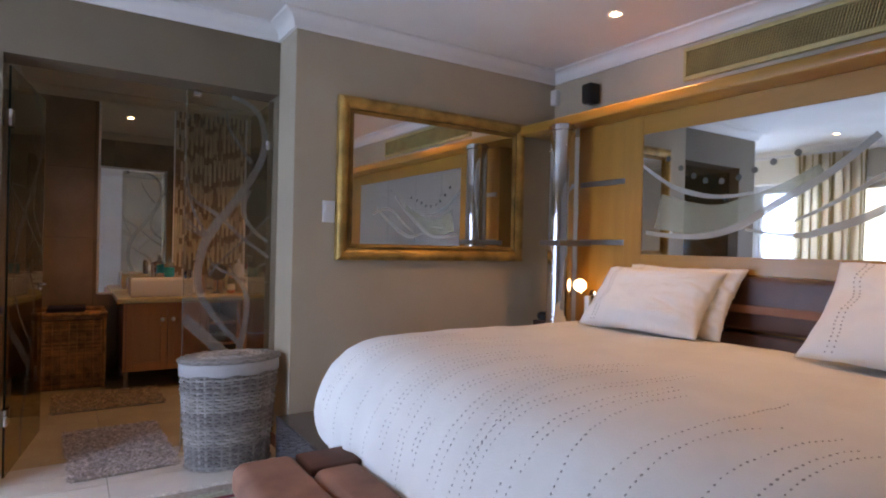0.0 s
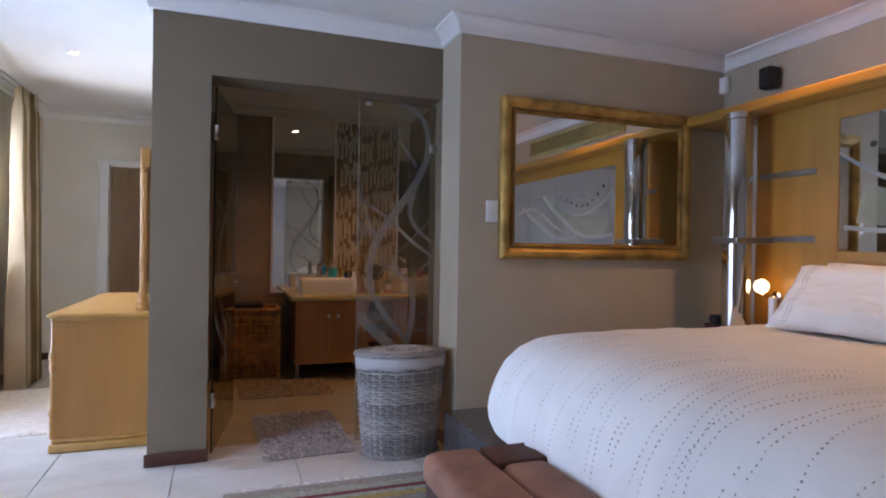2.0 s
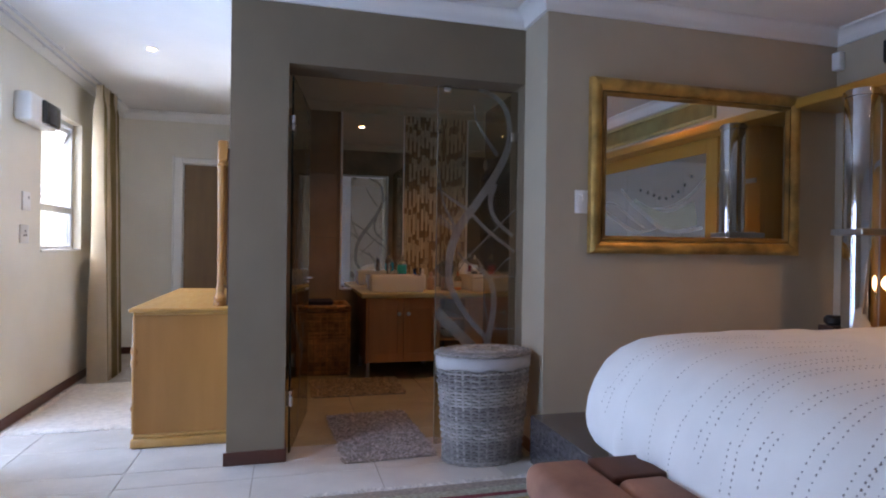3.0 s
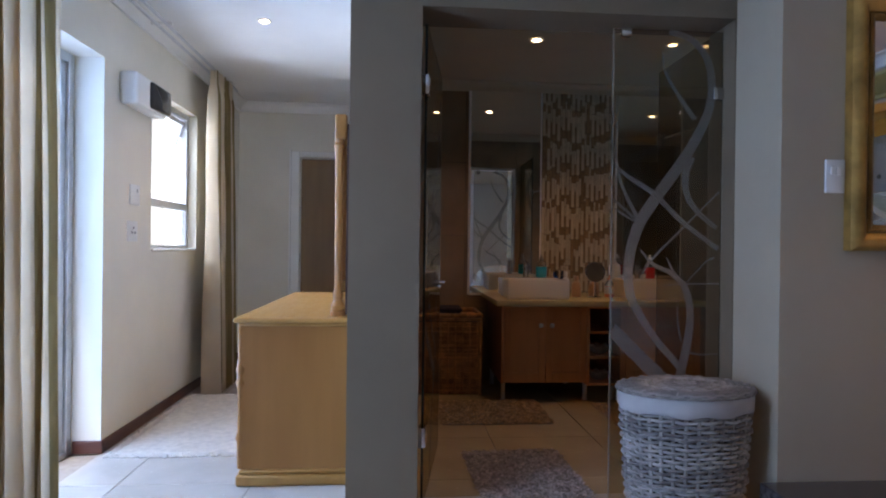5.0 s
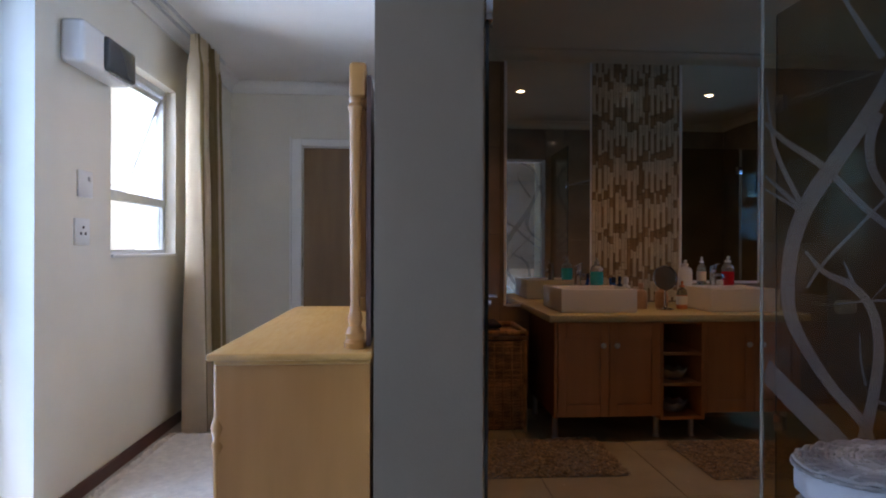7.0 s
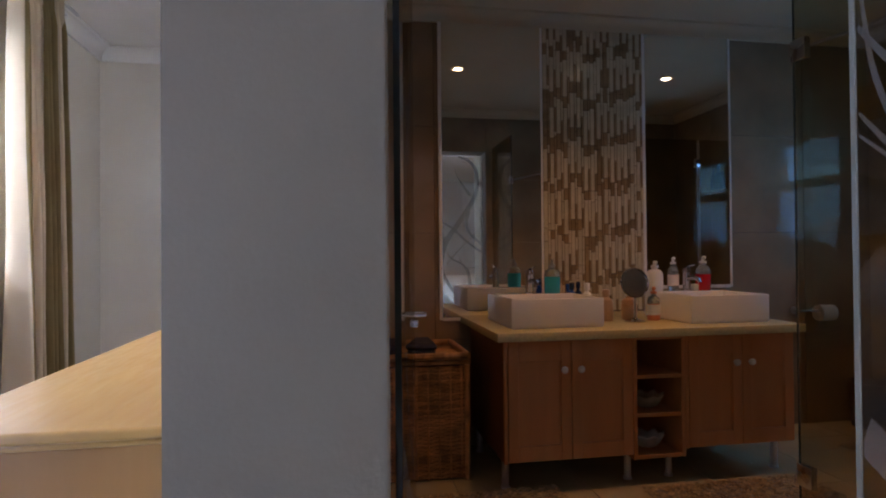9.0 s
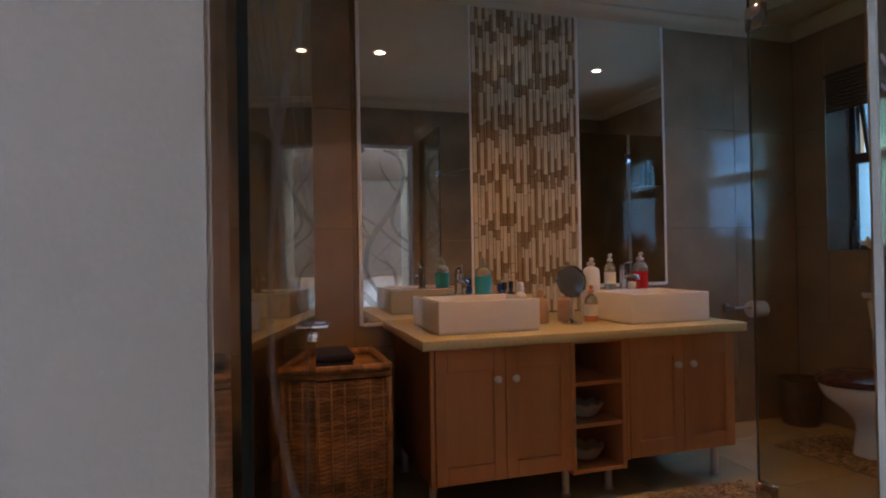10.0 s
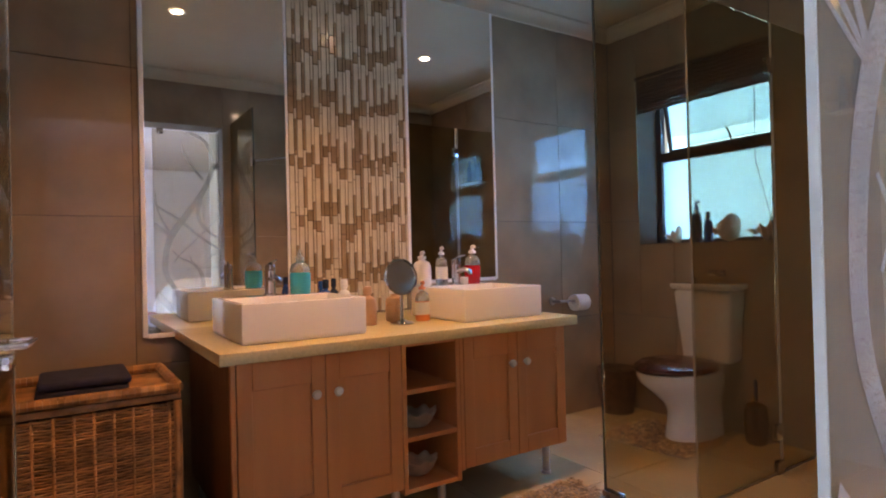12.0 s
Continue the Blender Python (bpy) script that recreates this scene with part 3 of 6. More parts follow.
for y, z in [(2.07, 1.73), (1.99, 1.67), (1.91, 1.62), (1.84, 1.59), (1.75, 1.58), (1.66, 1.59), (1.58, 1.62), (1.49, 1.65), (1.38, 1.68)]:
    part("etched_dot", lathe([(0.0, 0), (0.016, 0)], (0, 0, 0), 14, turn=Matrix.Translation((2.9442, y, z)) @ Matrix.Rotation(radians(90), 4, "Y")), ETCHM, hm)
col = thing("chrome_column", (2.765, 2.72, 0.262), "polished chrome column standing beside the bed", "column")
part("shaft", lathe([(0.08, 0), (0.08, 1.68), (0.074, 1.735)], (2.765, 2.72, 0.262), 32), CHROME, col, smooth=True)
part("collar", lathe([(0.074, 0), (0.087, 0.004), (0.087, 0.03), (0.074, 0.034)], (2.765, 2.72, 1.955), 32), CHROME, col, smooth=True)
part("shelf_band", bx(2.67, 2.952, 2.63, 2.81, 1.235, 1.268, bev=0.004), STEEL, col, "steel band across the column")

vent = thing("air_vent_grille", (3.12, 1.3, 2.2), "ochre slatted air-conditioning grille above the bed", "grille")
V0, V1 = 0.45, 2.11
for b in ((3.112, 3.139, V0, V1, 2.195, 2.222), (3.112, 3.139, V0, V1, 2.363, 2.385), (3.112, 3.139, V1 - 0.02, V1, 2.223, 2.362), (3.112, 3.139, V0, V0 + 0.02, 2.223, 2.362)):
    part("frame", bx(*b, bev=0.003), VENTM, vent)
part("backing", bx(3.134, 3.139, V0 + 0.021, V1 - 0.021, 2.223, 2.362), mat("vent dark", (0.20, 0.155, 0.055), 0.8), vent)
bm = bmesh.new()
for k in range(112):
    y = V0 + 0.03 + k * (V1 - V0 - 0.06) / 111
    c = Matrix.Translation((3.120, y, 2.2925)) @ Matrix.Rotation(radians(14), 4, "X")
    bmesh.ops.create_cube(bm, size=1.0, matrix=c @ Matrix.Diagonal((0.010, 0.0042, 0.136, 1)))
for k in range(9):
    bmesh.ops.create_cube(bm, size=1.0, matrix=Matrix.Translation((3.128, (V0 + V1) / 2, 2.230 + k * 0.0156)) @ Matrix.Diagonal((0.004, V1 - V0 - 0.045, 0.003, 1)))
tagged(part("louvre", bm, VENTM, vent, "fine ochre louvre blades"), kind="stuff")

sp = thing("loudspeaker", (3.05, 2.76, 2.2), "small black wall-mounted loudspeaker", "loudspeaker")
part("cabinet", bx(3.03, 3.118, 2.742, 2.825, 2.19, 2.325, bev=0.012, seg=3), BLACK, sp, smooth=True)
part("grille", bx(3.022, 3.0295, 2.75, 2.817, 2.20, 2.315, bev=0.003), BLACK, sp)
part("bracket", bx(3.1185, 3.139, 2.77, 2.795, 2.25, 2.29), BLACK, sp)
pir = thing("alarm_sensor", (3.1, 3.15, 2.26), "small white alarm sensor in the corner", "sensor")
part("housing", bx(3.09, 3.138, 3.14, 3.199, 2.26, 2.37, bev=0.01, seg=3), PLASTIC, pir, smooth=True)

lamp = thing("bedside_lamp", (2.85, 2.603, 0.9), "small glowing globe reading lamp on the headboard", "lamp")
part("globe", lathe([(0.04 * math.sin(k * math.pi / 12), 0.99 - 0.04 * math.cos(k * math.pi / 12)) for k in range(13)], (2.83, 2.603, 0), 24), GLOW, lamp, "glowing glass globe", smooth="all")
part("arm", tube([(2.954, 2.603, 0.93), (2.90, 2.603, 0.925), (2.84, 2.603, 0.945)], 0.008), CHROME, lamp, smooth=True)
part("base", lathe([(0.03, 0), (0.03, 0.012), (0.02, 0.016)], (0, 0, 0), 20, turn=Matrix.Translation((2.9545, 2.603, 0.93)) @ Matrix.Rotation(radians(-90), 4, "Y")), CHROME, lamp)
ph = thing("telephone_handset", (2.75, 2.46, 0.79), "white cordless telephone standing beside the pillow", "telephone")
part("handset", bx(2.735, 2.765, 2.44, 2.48, 0.79, 0.94, bev=0.01, seg=3), PLASTIC, ph, smooth=True)
ck = thing("bedside_clock", (2.84, 2.93, 0.7), "small round black clock on the bedside ledge", "clock")
part("stand", bx(2.78, 2.90, 2.88, 2.98, 0.262, 0.735, bev=0.006), DARKWOOD, ck)
part("case", lathe([(0.035, 0.737), (0.05, 0.75), (0.05, 0.775), (0.035, 0.79)], (2.84, 2.93, 0), 24), BLACK, ck, smooth=True)

# ---- bedroom: gilt mirror, switch ----
def rect_frame(name_parts, prof, x0, x1, z0, z1, y, material, th):
    """Four mitred lengths; prof holds (in from the outer edge, out from the wall)."""
    cs = [(x0, z0, 1, 1), (x1, z0, -1, 1), (x1, z1, -1, -1), (x0, z1, 1, -1)]
    for i in range(4):
        bm = bmesh.new()
        rows = [[bm.verts.new((c[0] + c[2] * o, y - h, c[1] + c[3] * o)) for o, h in prof] for c in (cs[i], cs[(i + 1) % 4])]
        for k in range(len(prof)):
            j = (k + 1) % len(prof)
            bm.faces.new((rows[0][k], rows[0][j], rows[1][j], rows[1][k]))
        bm.faces.new(rows[0])
        bm.faces.new(rows[1][::-1])
        part(name_parts, bm, material, th, smooth=True)


gm = thing("gilt_mirror", (2.12, 3.19, 1.12), "large rectangular mirror in a broad gilded wooden frame", "mirror")
rect_frame("frame_rail", [(0, 0), (0, 0.036), (0.012, 0.049), (0.03, 0.054), (0.05, 0.046), (0.066, 0.032), (0.07, 0.0)], 1.442, 2.832, 1.122, 2.078, 3.2, GOLD, gm)
rect_frame("inner_slip", [(0.0705, 0.0), (0.0705, 0.032), (0.08, 0.036), (0.096, 0.024), (0.096, 0.0)], 1.442, 2.832, 1.122, 2.078, 3.2, GOLDD, gm)
part("mirror_glass", bx(1.539, 2.735, 3.18, 3.199, 1.219, 1.981), MIRROR, gm)


def plate(name, label, x, y, z, w, h, face, rockers):
    th = thing(name, (x, y, z), label, name.split("_")[-1], "wall plates")
    if face == "y":
        part("plate", bx(x - w / 2, x + w / 2, y - 0.01, y, z - h / 2, z + h / 2, bev=0.003), PLASTIC, th, smooth=True)
        for dx, dz, rw, rh, m in rockers:
            part("rocker", bx(x + dx - rw / 2, x + dx + rw / 2, y - 0.0145, y - 0.0102, z + dz - rh / 2, z + dz + rh / 2, bev=0.001), m, th)
    else:
        part("plate", bx(x, x + 0.01, y - w / 2, y + w / 2, z - h / 2, z + h / 2, bev=0.003), PLASTIC, th, smooth=True)
        for dx, dz, rw, rh, m in rockers:
            part("rocker", bx(x + 0.0102, x + 0.0145, y + dx - rw / 2, y + dx + rw / 2, z + dz - rh / 2, z + dz + rh / 2, bev=0.001), m, th)


plate("light_switch", "white double rocker light switch", 1.40, 3.2, 1.40, 0.075, 0.125, "y", [(-0.012, 0.02, 0.016, 0.03, WHITE), (0.012, 0.02, 0.016, 0.03, WHITE)])
plate("light_switch", "white rocker light switch by the window", LX, 4.695, 1.405, 0.12, 0.12, "x", [(0.02, 0.025, 0.012, 0.02, STEEL), (0.04, 0.02, 0.012, 0.02, WHITE)])
plate("wall_socket", "white three-pin wall socket", LX, 4.67, 1.19, 0.12, 0.12, "x", [(0.0, 0.02, 0.01, 0.012, BLACK), (-0.018, -0.008, 0.01, 0.012, BLACK), (0.018, -0.008, 0.01, 0.012, BLACK)])
db = thing("distribution_box", (LX, 4.77, 1.9), "white surface-mounted fuse box with a smoked cover", "fuse box")
part("housing", bx(LX, LX + 0.10, 4.50, 4.93, 1.90, 2.085, bev=0.02, seg=3), PLASTIC, db, smooth=True)
bm = bx(LX + 0.02, LX + 0.122, 4.665, 4.94, 1.915, 2.07, bev=0.018, seg=3)
part("smoked_cover", bm, INSULATE, db, "smoked grey hinged cover", smooth=True)

# ---- bed ----
GRANITE = mat("dark polished laminate", (0.085, 0.075, 0.075), 0.12, vary=0.3, scale=50, bump=0.02, coat=0.4)
bed = thing("bed", (2.0, 1.45, 0), "wide double bed on a dark glossy platform", "bed")
part("platform", bx(1.12, 2.95, -0.25, 3.195, 0.005, 0.258, bev=0.006), GRANITE, bed)
part("divan", bx(1.27, 2.89, 0.2, 2.68, 0.26, 0.42, bev=0.03, seg=3), DIVAN, bed, "grey divan base", smooth=True)
part("mattress", bx(1.36, 2.89, 0.28, 2.60, 0.421, 0.66, bev=0.06, seg=4), LINEN, bed, "white mattress", smooth=True)

IN0, IN1, JN0, JN1, XMAX = 1.505, 2.62, 0.56, 2.355, 2.885
PROF = [(0.0, 0.80), (0.08, 0.795), (0.16, 0.782), (0.24, 0.755), (0.31, 0.712), (0.37, 0.652), (0.412, 0.58), (0.437, 0.50), (0.447, 0.44), (0.445, 0.39), (0.437, 0.355), (0.428, 0.335)]


def wrinkle(x, y, z, a=1.0):
    return a * (0.012 * noise.noise((x * 2.2, y * 2.2, z * 2)) + 0.006 * noise.noise((x * 7, y * 5, z * 5)) + 0.0025 * noise.noise((x * 17, y * 11, z * 9)))


def duvet_point(px, py, nx, ny, d, z):
    q = Vector((px + nx * d, py + ny * d, z))
    k = wrinkle(q.x, q.y, q.z, 1.0 if z > 0.7 else 1.8)
    fold = 0.017 * math.sin(px * 31 + py * 27 + 3 * noise.noise((px * 3, py * 3, 0))) * max(0.0, min(1.0, (0.66 - z) / 0.3))
    q += Vector((nx, ny, 0)) * (k + fold if z < 0.72 else 0) + Vector((0, 0, k if z > 0.6 else 0))
    if z < 0.36:
        q.z += 0.035 * noise.noise((px * 4, py * 4, 5))
    q.x = min(q.x, XMAX)
    return q


def outline(step=0.035, rad=0.14):
    pts = []
    def line(a, b, n):
        k = max(2, int((Vector(b) - Vector(a)).length / step))
        for i in range(k):
            p = Vector(a).lerp(Vector(b), i / k)
            pts.append((p.x, p.y, *n))
    def arc(cx, cy, a0):
        for i in range(10):
            a = radians(a0 + 90 * i / 10)
            c, s = math.cos(a), math.sin(a)
            pts.append((cx, cy, math.copysign(abs(c) ** 0.85, c), math.copysign(abs(s) ** 0.85, s)))
    line((IN1, JN1), (IN0, JN1), (0, 1))
    arc(IN0, JN1, 90)
    line((IN0, JN1), (IN0, JN0), (-1, 0))
    arc(IN0, JN0, 180)
    line((IN0, JN0), (IN1, JN0), (0, -1))
    arc(IN1, JN0, 270)
    line((IN1, JN0), (IN1, JN1), (1, 0))
    arc(IN1, JN1, 0)
    return pts


bm = bmesh.new()
ol = outline()
rings = [[bm.verts.new(duvet_point(px, py, nx, ny, d, z)) for px, py, nx, ny in ol] for d, z in PROF]
cx, cy = (IN0 + IN1) / 2, (JN0 + JN1) / 2
for f in (0.85, 0.7, 0.55, 0.4, 0.25, 0.1):
    row = []
    for px, py, nx, ny in ol:
        x, y = cx + (px - cx) * f, cy + (py - cy) * f
        row.append(bm.verts.new((x, y, 0.80 + 0.014 * (1 - f) + wrinkle(x, y, 0.80))))
    rings.insert(0, row)
for a, b in zip(rings, rings[1:]):
    for i in range(len(ol)):
        j = (i + 1) % len(ol)
        bm.faces.new((a[i], a[j], b[j], b[i]))
bm.faces.new(rings[0])
duvet = thing("duvet", (2.0, 1.45, 0.3), "white cotton duvet with dotted grey embroidery over the bed", "duvet")
part("cover", bm, LINEN, duvet, smooth="all")

# dotted embroidery lines that run from the foot hem up over the bed
def foot_surface(s, y):
    """Place on the duvet at arc s up from the foot hem."""
    arc = 0.0
    seq = [(IN0 - d, z) for d, z in PROF[::-1]] + [(IN0 + 0.3, 0.806), (IN0 + 0.7, 0.81), (IN0 + 1.05, 0.806)]
    for (x0, z0), (x1, z1) in zip(seq, seq[1:]):
        ln = math.hypot(x1 - x0, z1 - z0)
        if s <= arc + ln:
            f = (s - arc) / ln
            x, z = x0 + (x1 - x0) * f, z0 + (z1 - z0) * f
            tx, tz = (x1 - x0) / ln, (z1 - z0) / ln
            return x, z, tx, tz
        arc += ln
    return None


rng = random.Random(4)
bm = bmesh.new()
y0 = 0.42
while y0 < 2.36:
    pair = rng.random() < 0.6
    s0, s1 = rng.uniform(0.07, 0.22), rng.uniform(0.78, 1.2)
    amp, ph0 = rng.uniform(0.015, 0.05), rng.uniform(0, 6)
    for dy in ((0, 0.035) if pair else (0,)):
        s = s0 + dy
        while s < s1:
            hit = foot_surface(s, y0)
            if not hit:
                break
            x, z, tx, tz = hit
            y = y0 + dy + amp * math.sin(ph0 + s * 5.5) - 0.10 * s * s
            nrm = Vector((-tz, 0, tx))
            p = Vector((x, y, z))
            k = wrinkle(x, y, z, 1.0 if z > 0.7 else 1.8)
            fold = 0.017 * math.sin(IN0 * 31 + y * 27 + 3 * noise.noise((IN0 * 3, y * 3, 0))) * max(0.0, min(1.0, (0.66 - z) / 0.3))
            p += Vector((-(k + fold) if z < 0.72 else 0, 0, k if z > 0.6 else 0)) + nrm * 0.004
            r = rng.uniform(0.0023, 0.0039)
            t1, t2 = Vector((tx, 0, tz)) * r * 1.25, Vector((0, 1, 0)) * r
            vs = [bm.verts.new(p + t1 * math.cos(a) + t2 * math.sin(a) + nrm * -0.0025) for a in (0, 1.05, 2.09, 3.14, 4.19, 5.24)]
            top = bm.verts.new(p)
            for i in range(6):
                bm.faces.new((vs[i], vs[(i + 1) % 6], top))
            s += 0.0195
    y0 += rng.uniform(0.085, 0.15)
tagged(part("embroidery", bm, THREAD, duvet, "dotted grey stitching"), kind="stuff")


def pillow(at, w, h, t, m, label):
    th = thing("pillow", at, label, "pillow", "bed pillows")
    def skin(u, v, side):
        e = (1 - abs(u) ** 4.5) * (1 - abs(v) ** 4.5)
        pinch = 1 - 0.10 * (1 - (1 - u * u)) * (abs(v) ** 2)
        x = u * w / 2 * (0.94 + 0.07 * v * v)
        y = v * h / 2 * (0.93 + 0.08 * u * u)
        zz = side * t / 2 * max(0.0, e) ** 0.6
        crease = noise.noise((u * 2.2 + v * 3.5 + at[1] * 3, v * 5 - u * 1.5, side))
        zz += (0.02 * noise.noise((u * 2.5 + at[1], v * 2.5, side)) + 0.009 * noise.noise((u * 6, v * 6 + at[1], side)) - 0.016 * max(0.0, 0.25 - abs(crease)) * 4 * max(0.0, u + 0.35)) * max(0, e) ** 0.4
        return m @ Vector((x, y, zz))
    bm = bmesh.new()
    n = 40
    top = [[bm.verts.new(skin(-1 + 2 * i / n, -1 + 2 * j / n, 1)) for i in range(n + 1)] for j in range(n + 1)]
    bot = [[top[j][i] if i in (0, n) or j in (0, n) else bm.verts.new(skin(-1 + 2 * i / n, -1 + 2 * j / n, -1)) for i in range(n + 1)] for j in range(n + 1)]
    for g in (top, bot):
        for j in range(n):
            for i in range(n):
                bm.faces.new((g[j][i], g[j][i + 1], g[j + 1][i + 1], g[j + 1][i]))
    ob = part("pillow_case", bm, LINEN, th, smooth="all")
    bm = bmesh.new()
    for uu in (-0.72, -0.66):
        for k in range(26):
            v = -0.92 + 1.84 * k / 25
            q = skin(uu + 0.02 * math.sin(k * 0.6), v, 1)
            nr = (m.to_3x3() @ Vector((0, 0, 1))).normalized()
            lathe([(0.0045, 0), (0.003, 0.003), (0, 0.0035)], tuple(q - nr * 0.001), 6, turn=m.to_3x3().to_4x4(), bm=bm)
    tagged(part("embroidery", bm, THREAD, ob, "dotted grey stitching"), kind="stuff")


def lean(x, y, z, a, yaw=0):
    """Local x runs along the headboard, local y up, local z out into the room."""
    return Matrix.Translation((x, y, z)) @ Matrix.Rotation(radians(yaw), 4, "Z") @ Matrix.Rotation(radians(-90), 4, "Z") @ Matrix.Rotation(radians(a), 4, "X")


pillow((2.70, 1.98, 0.81), 0.67, 0.41, 0.15, lean(2.65, 1.95, 0.965, 47, 5), "white cotton pillow with a dotted border leaning on the headboard")
pillow((2.82, 1.92, 0.81), 0.67, 0.41, 0.13, lean(2.765, 1.90, 0.97, 54, 2), "white cotton pillow behind another pillow")
pillow((2.70, 0.80, 0.81), 0.82, 0.48, 0.15, lean(2.66, 0.75, 1.0, 50, -4), "white cotton pillow with a dotted border leaning on the headboard")

# ---- bench at the bed's foot and rug ----
bn = thing("bench", (0.83, 1.4, 0.012), "dark wooden bench with tan suede cushions at the bed foot", "bench")
part("frame", bx(0.655, 1.075, 0.75, 2.14, 0.05, 0.385, bev=0.012), DARKWOOD, bn, smooth=True)
for x, y in ((0.69, 0.79), (1.03, 0.79), (0.69, 2.08), (1.03, 2.08)):
    part("foot", bx(x - 0.025, x + 0.025, y - 0.025, y + 0.025, 0.012, 0.05), DARKWOOD, bn)
part("cushion", bx(0.640, 0.870, 0.76, 2.155, 0.30, 0.425, bev=0.045, seg=5), SUEDE, bn, "tan suede cushion", smooth=True)
part("cushion", bx(0.872, 1.060, 0.76, 1.965, 0.30, 0.423, bev=0.04, seg=5), SUEDE, bn, "tan suede cushion", smooth=True)
part("corner_block", bx(0.875, 1.075, 1.97, 2.145, 0.386, 0.418, bev=0.01, seg=3), HIDE, bn, "dark hide corner block", smooth=True)

rug = thing("striped_rug", (0.4, 2.2, 0), "flat-woven striped rug in sage, wine and mustard with a pale fringe", "rug")
bands = [(2.93, 2.995, RUGB), (2.865, 2.929, RUGG), (2.83, 2.864, RUGR), (2.79, 2.829, RUGG), (2.74, 2.789, RUGY), (2.66, 2.739, RUGB), (2.6, 2.659, RUGG)]
for a, b, m in bands:
    part("woven_band", bx(-0.05, 1.1, a, b - 0.0006, 0.001, 0.011), m, rug)
part("woven_field", bx(-0.05, 1.1, 1.0, 2.599, 0.001, 0.0105), RUGG, rug)
rng = random.Random(9)
bm = bmesh.new()
for k in range(190):
    x = -0.04 + 1.13 * k / 189
    tube([(x, 2.994, 0.006), (x + rng.uniform(-0.01, 0.01), 3.02, 0.004), (x + rng.uniform(-0.02, 0.02), 3.05 + rng.uniform(-0.01, 0.01), 0.003)], 0.0026, 4, bm)
tagged(part("fringe", bm, FRINGE, rug, "pale knotted fringe"), kind="stuff")

# ---- wardrobes opposite the mirrors ----
def wardrobe(x0, x1):
    th = thing("wardrobe", ((x0 + x1) / 2, -2.0, 0), "tall white built-in wardrobe with small dark knobs", "wardrobe", "white wardrobes")
    part("carcass", bx(x0, x1, BY + 0.002, -1.722, 0.01, 2.498), WHITE, th)
    mid = (x0 + x1) / 2
    for a, b, s in ((x0, mid, 1), (mid, x1, -1)):
        for z0, z1 in ((0.10, 1.98), (1.99, 2.44)):
            d = part("door", bx(a + 0.002, b - 0.002, -1.72, -1.70, z0, z1, bev=0.003), WHITE, th)
            kz = 1.05 if z0 < 1 else 2.05
            part("knob", lathe([(0.006, 0), (0.006, 0.012), (0.014, 0.016), (0.013, 0.026), (0, 0.028)], (0, 0, 0), 14, turn=Matrix.Translation((mid - s * 0.04, -1.6995, kz)) @ Matrix.Rotation(radians(-90), 4, "X")), STEEL, d, smooth=True)
    part("plinth", bx(x0, x1, -1.7215, -1.715, 0.012, 0.095), WHITE, th)


for k in range(5):
    wardrobe(LX + 0.02 + k * 0.97, LX + 0.02 + k * 0.97 + 0.966)

# ---- curtains ----
def curtain(name, y0, y1, x, z0, z1, folds, amp, label, bands, tie=0.0):
    th = thing(name, (x, (y0 + y1) / 2, z0), label, "curtain", "striped curtains")
    n = folds * 14
    rows = 26
    def pt(i, j):
        f, g = i / n, j / rows
        a = amp * (0.55 + 0.45 * (1 - g)) * (1 if g < 0.93 else 0.7)
        ph = folds * 2 * math.pi * f + 0.5 * math.sin(3.1 * f * folds + 2 * (1 - g)) + 0.6 * noise.noise((f * folds, g * 1.5, y0))
        width = 1 + 0.10 * (1 - g) * (f - 0.5)
        return Vector((x + a * math.sin(ph) + 0.012 * noise.noise((f * 9, g * 3, 1)), y0 + (y1 - y0) * (0.5 + (f - 0.5) * width) + 0.3 * a * math.cos(ph), z0 + (z1 - z0) * g + (0.006 * math.sin(ph) if j == 0 else 0)))
    runs = []
    for i in range(n):
        key = bands(i * folds / n)
        if not runs or runs[-1][0] != key:
            runs.append((key, []))
        runs[-1][1].append(i)
    for key, cols in runs:
        bm = bmesh.new()
        cache = {}
        def v(i, j):
            if (i, j) not in cache:
                cache[(i, j)] = bm.verts.new(pt(i, j))
            return cache[(i, j)]
        for i in cols:
            for j in range(rows):
                bm.faces.new((v(i, j), v(i + 1, j), v(i + 1, j + 1), v(i, j + 1)))
        bmesh.ops.solidify(bm, geom=bm.faces[:], thickness=0.003)
        part("fabric_band", bm, (CURTAIN, GOLDCLOTH, PINKCLOTH)[key], th, ("cream fabric", "olive striped fabric", "rust striped fabric")[key], smooth="all")
    return th


def stripes(q):
    q = q * 2.0 % 3.0
    return 1 if q < 0.55 or 1.2 < q < 1.45 else (2 if 2.05 < q < 2.14 else 0)


curtain("curtain", 2.92, 3.68, LX + 0.14, 0.015, 2.40, 7, 0.055, "cream and olive striped curtain beside the sliding door", stripes)
# Unseen curtain, added at the narrowed end of the opening.
curtain("curtain", 1.25, 1.8, LX + 0.14, 0.015, 2.40, 5, 0.055, "cream and olive striped curtain, added at the door's unseen far side", stripes)
curtain("curtain", 5.53, 5.95, LX + 0.19, 0.015, 2.40, 8, 0.085, "cream and olive striped curtain drawn beside the window", lambda q: 1 if 4.1 < q < 4.5 or 5.0 < q < 5.5 or q % 0.8 < 0.26 else 0)
rail = thing("curtain_rail", (LX + 0.12, 2.6, 2.4), "thin white double curtain rail along the window wall", "curtain rail")
for dx in (0.13, 0.19):
    part("track", bx(LX + dx - 0.009, LX + dx + 0.009, -0.9, 6.15, 2.402, 2.414, bev=0.002), ALU, rail)
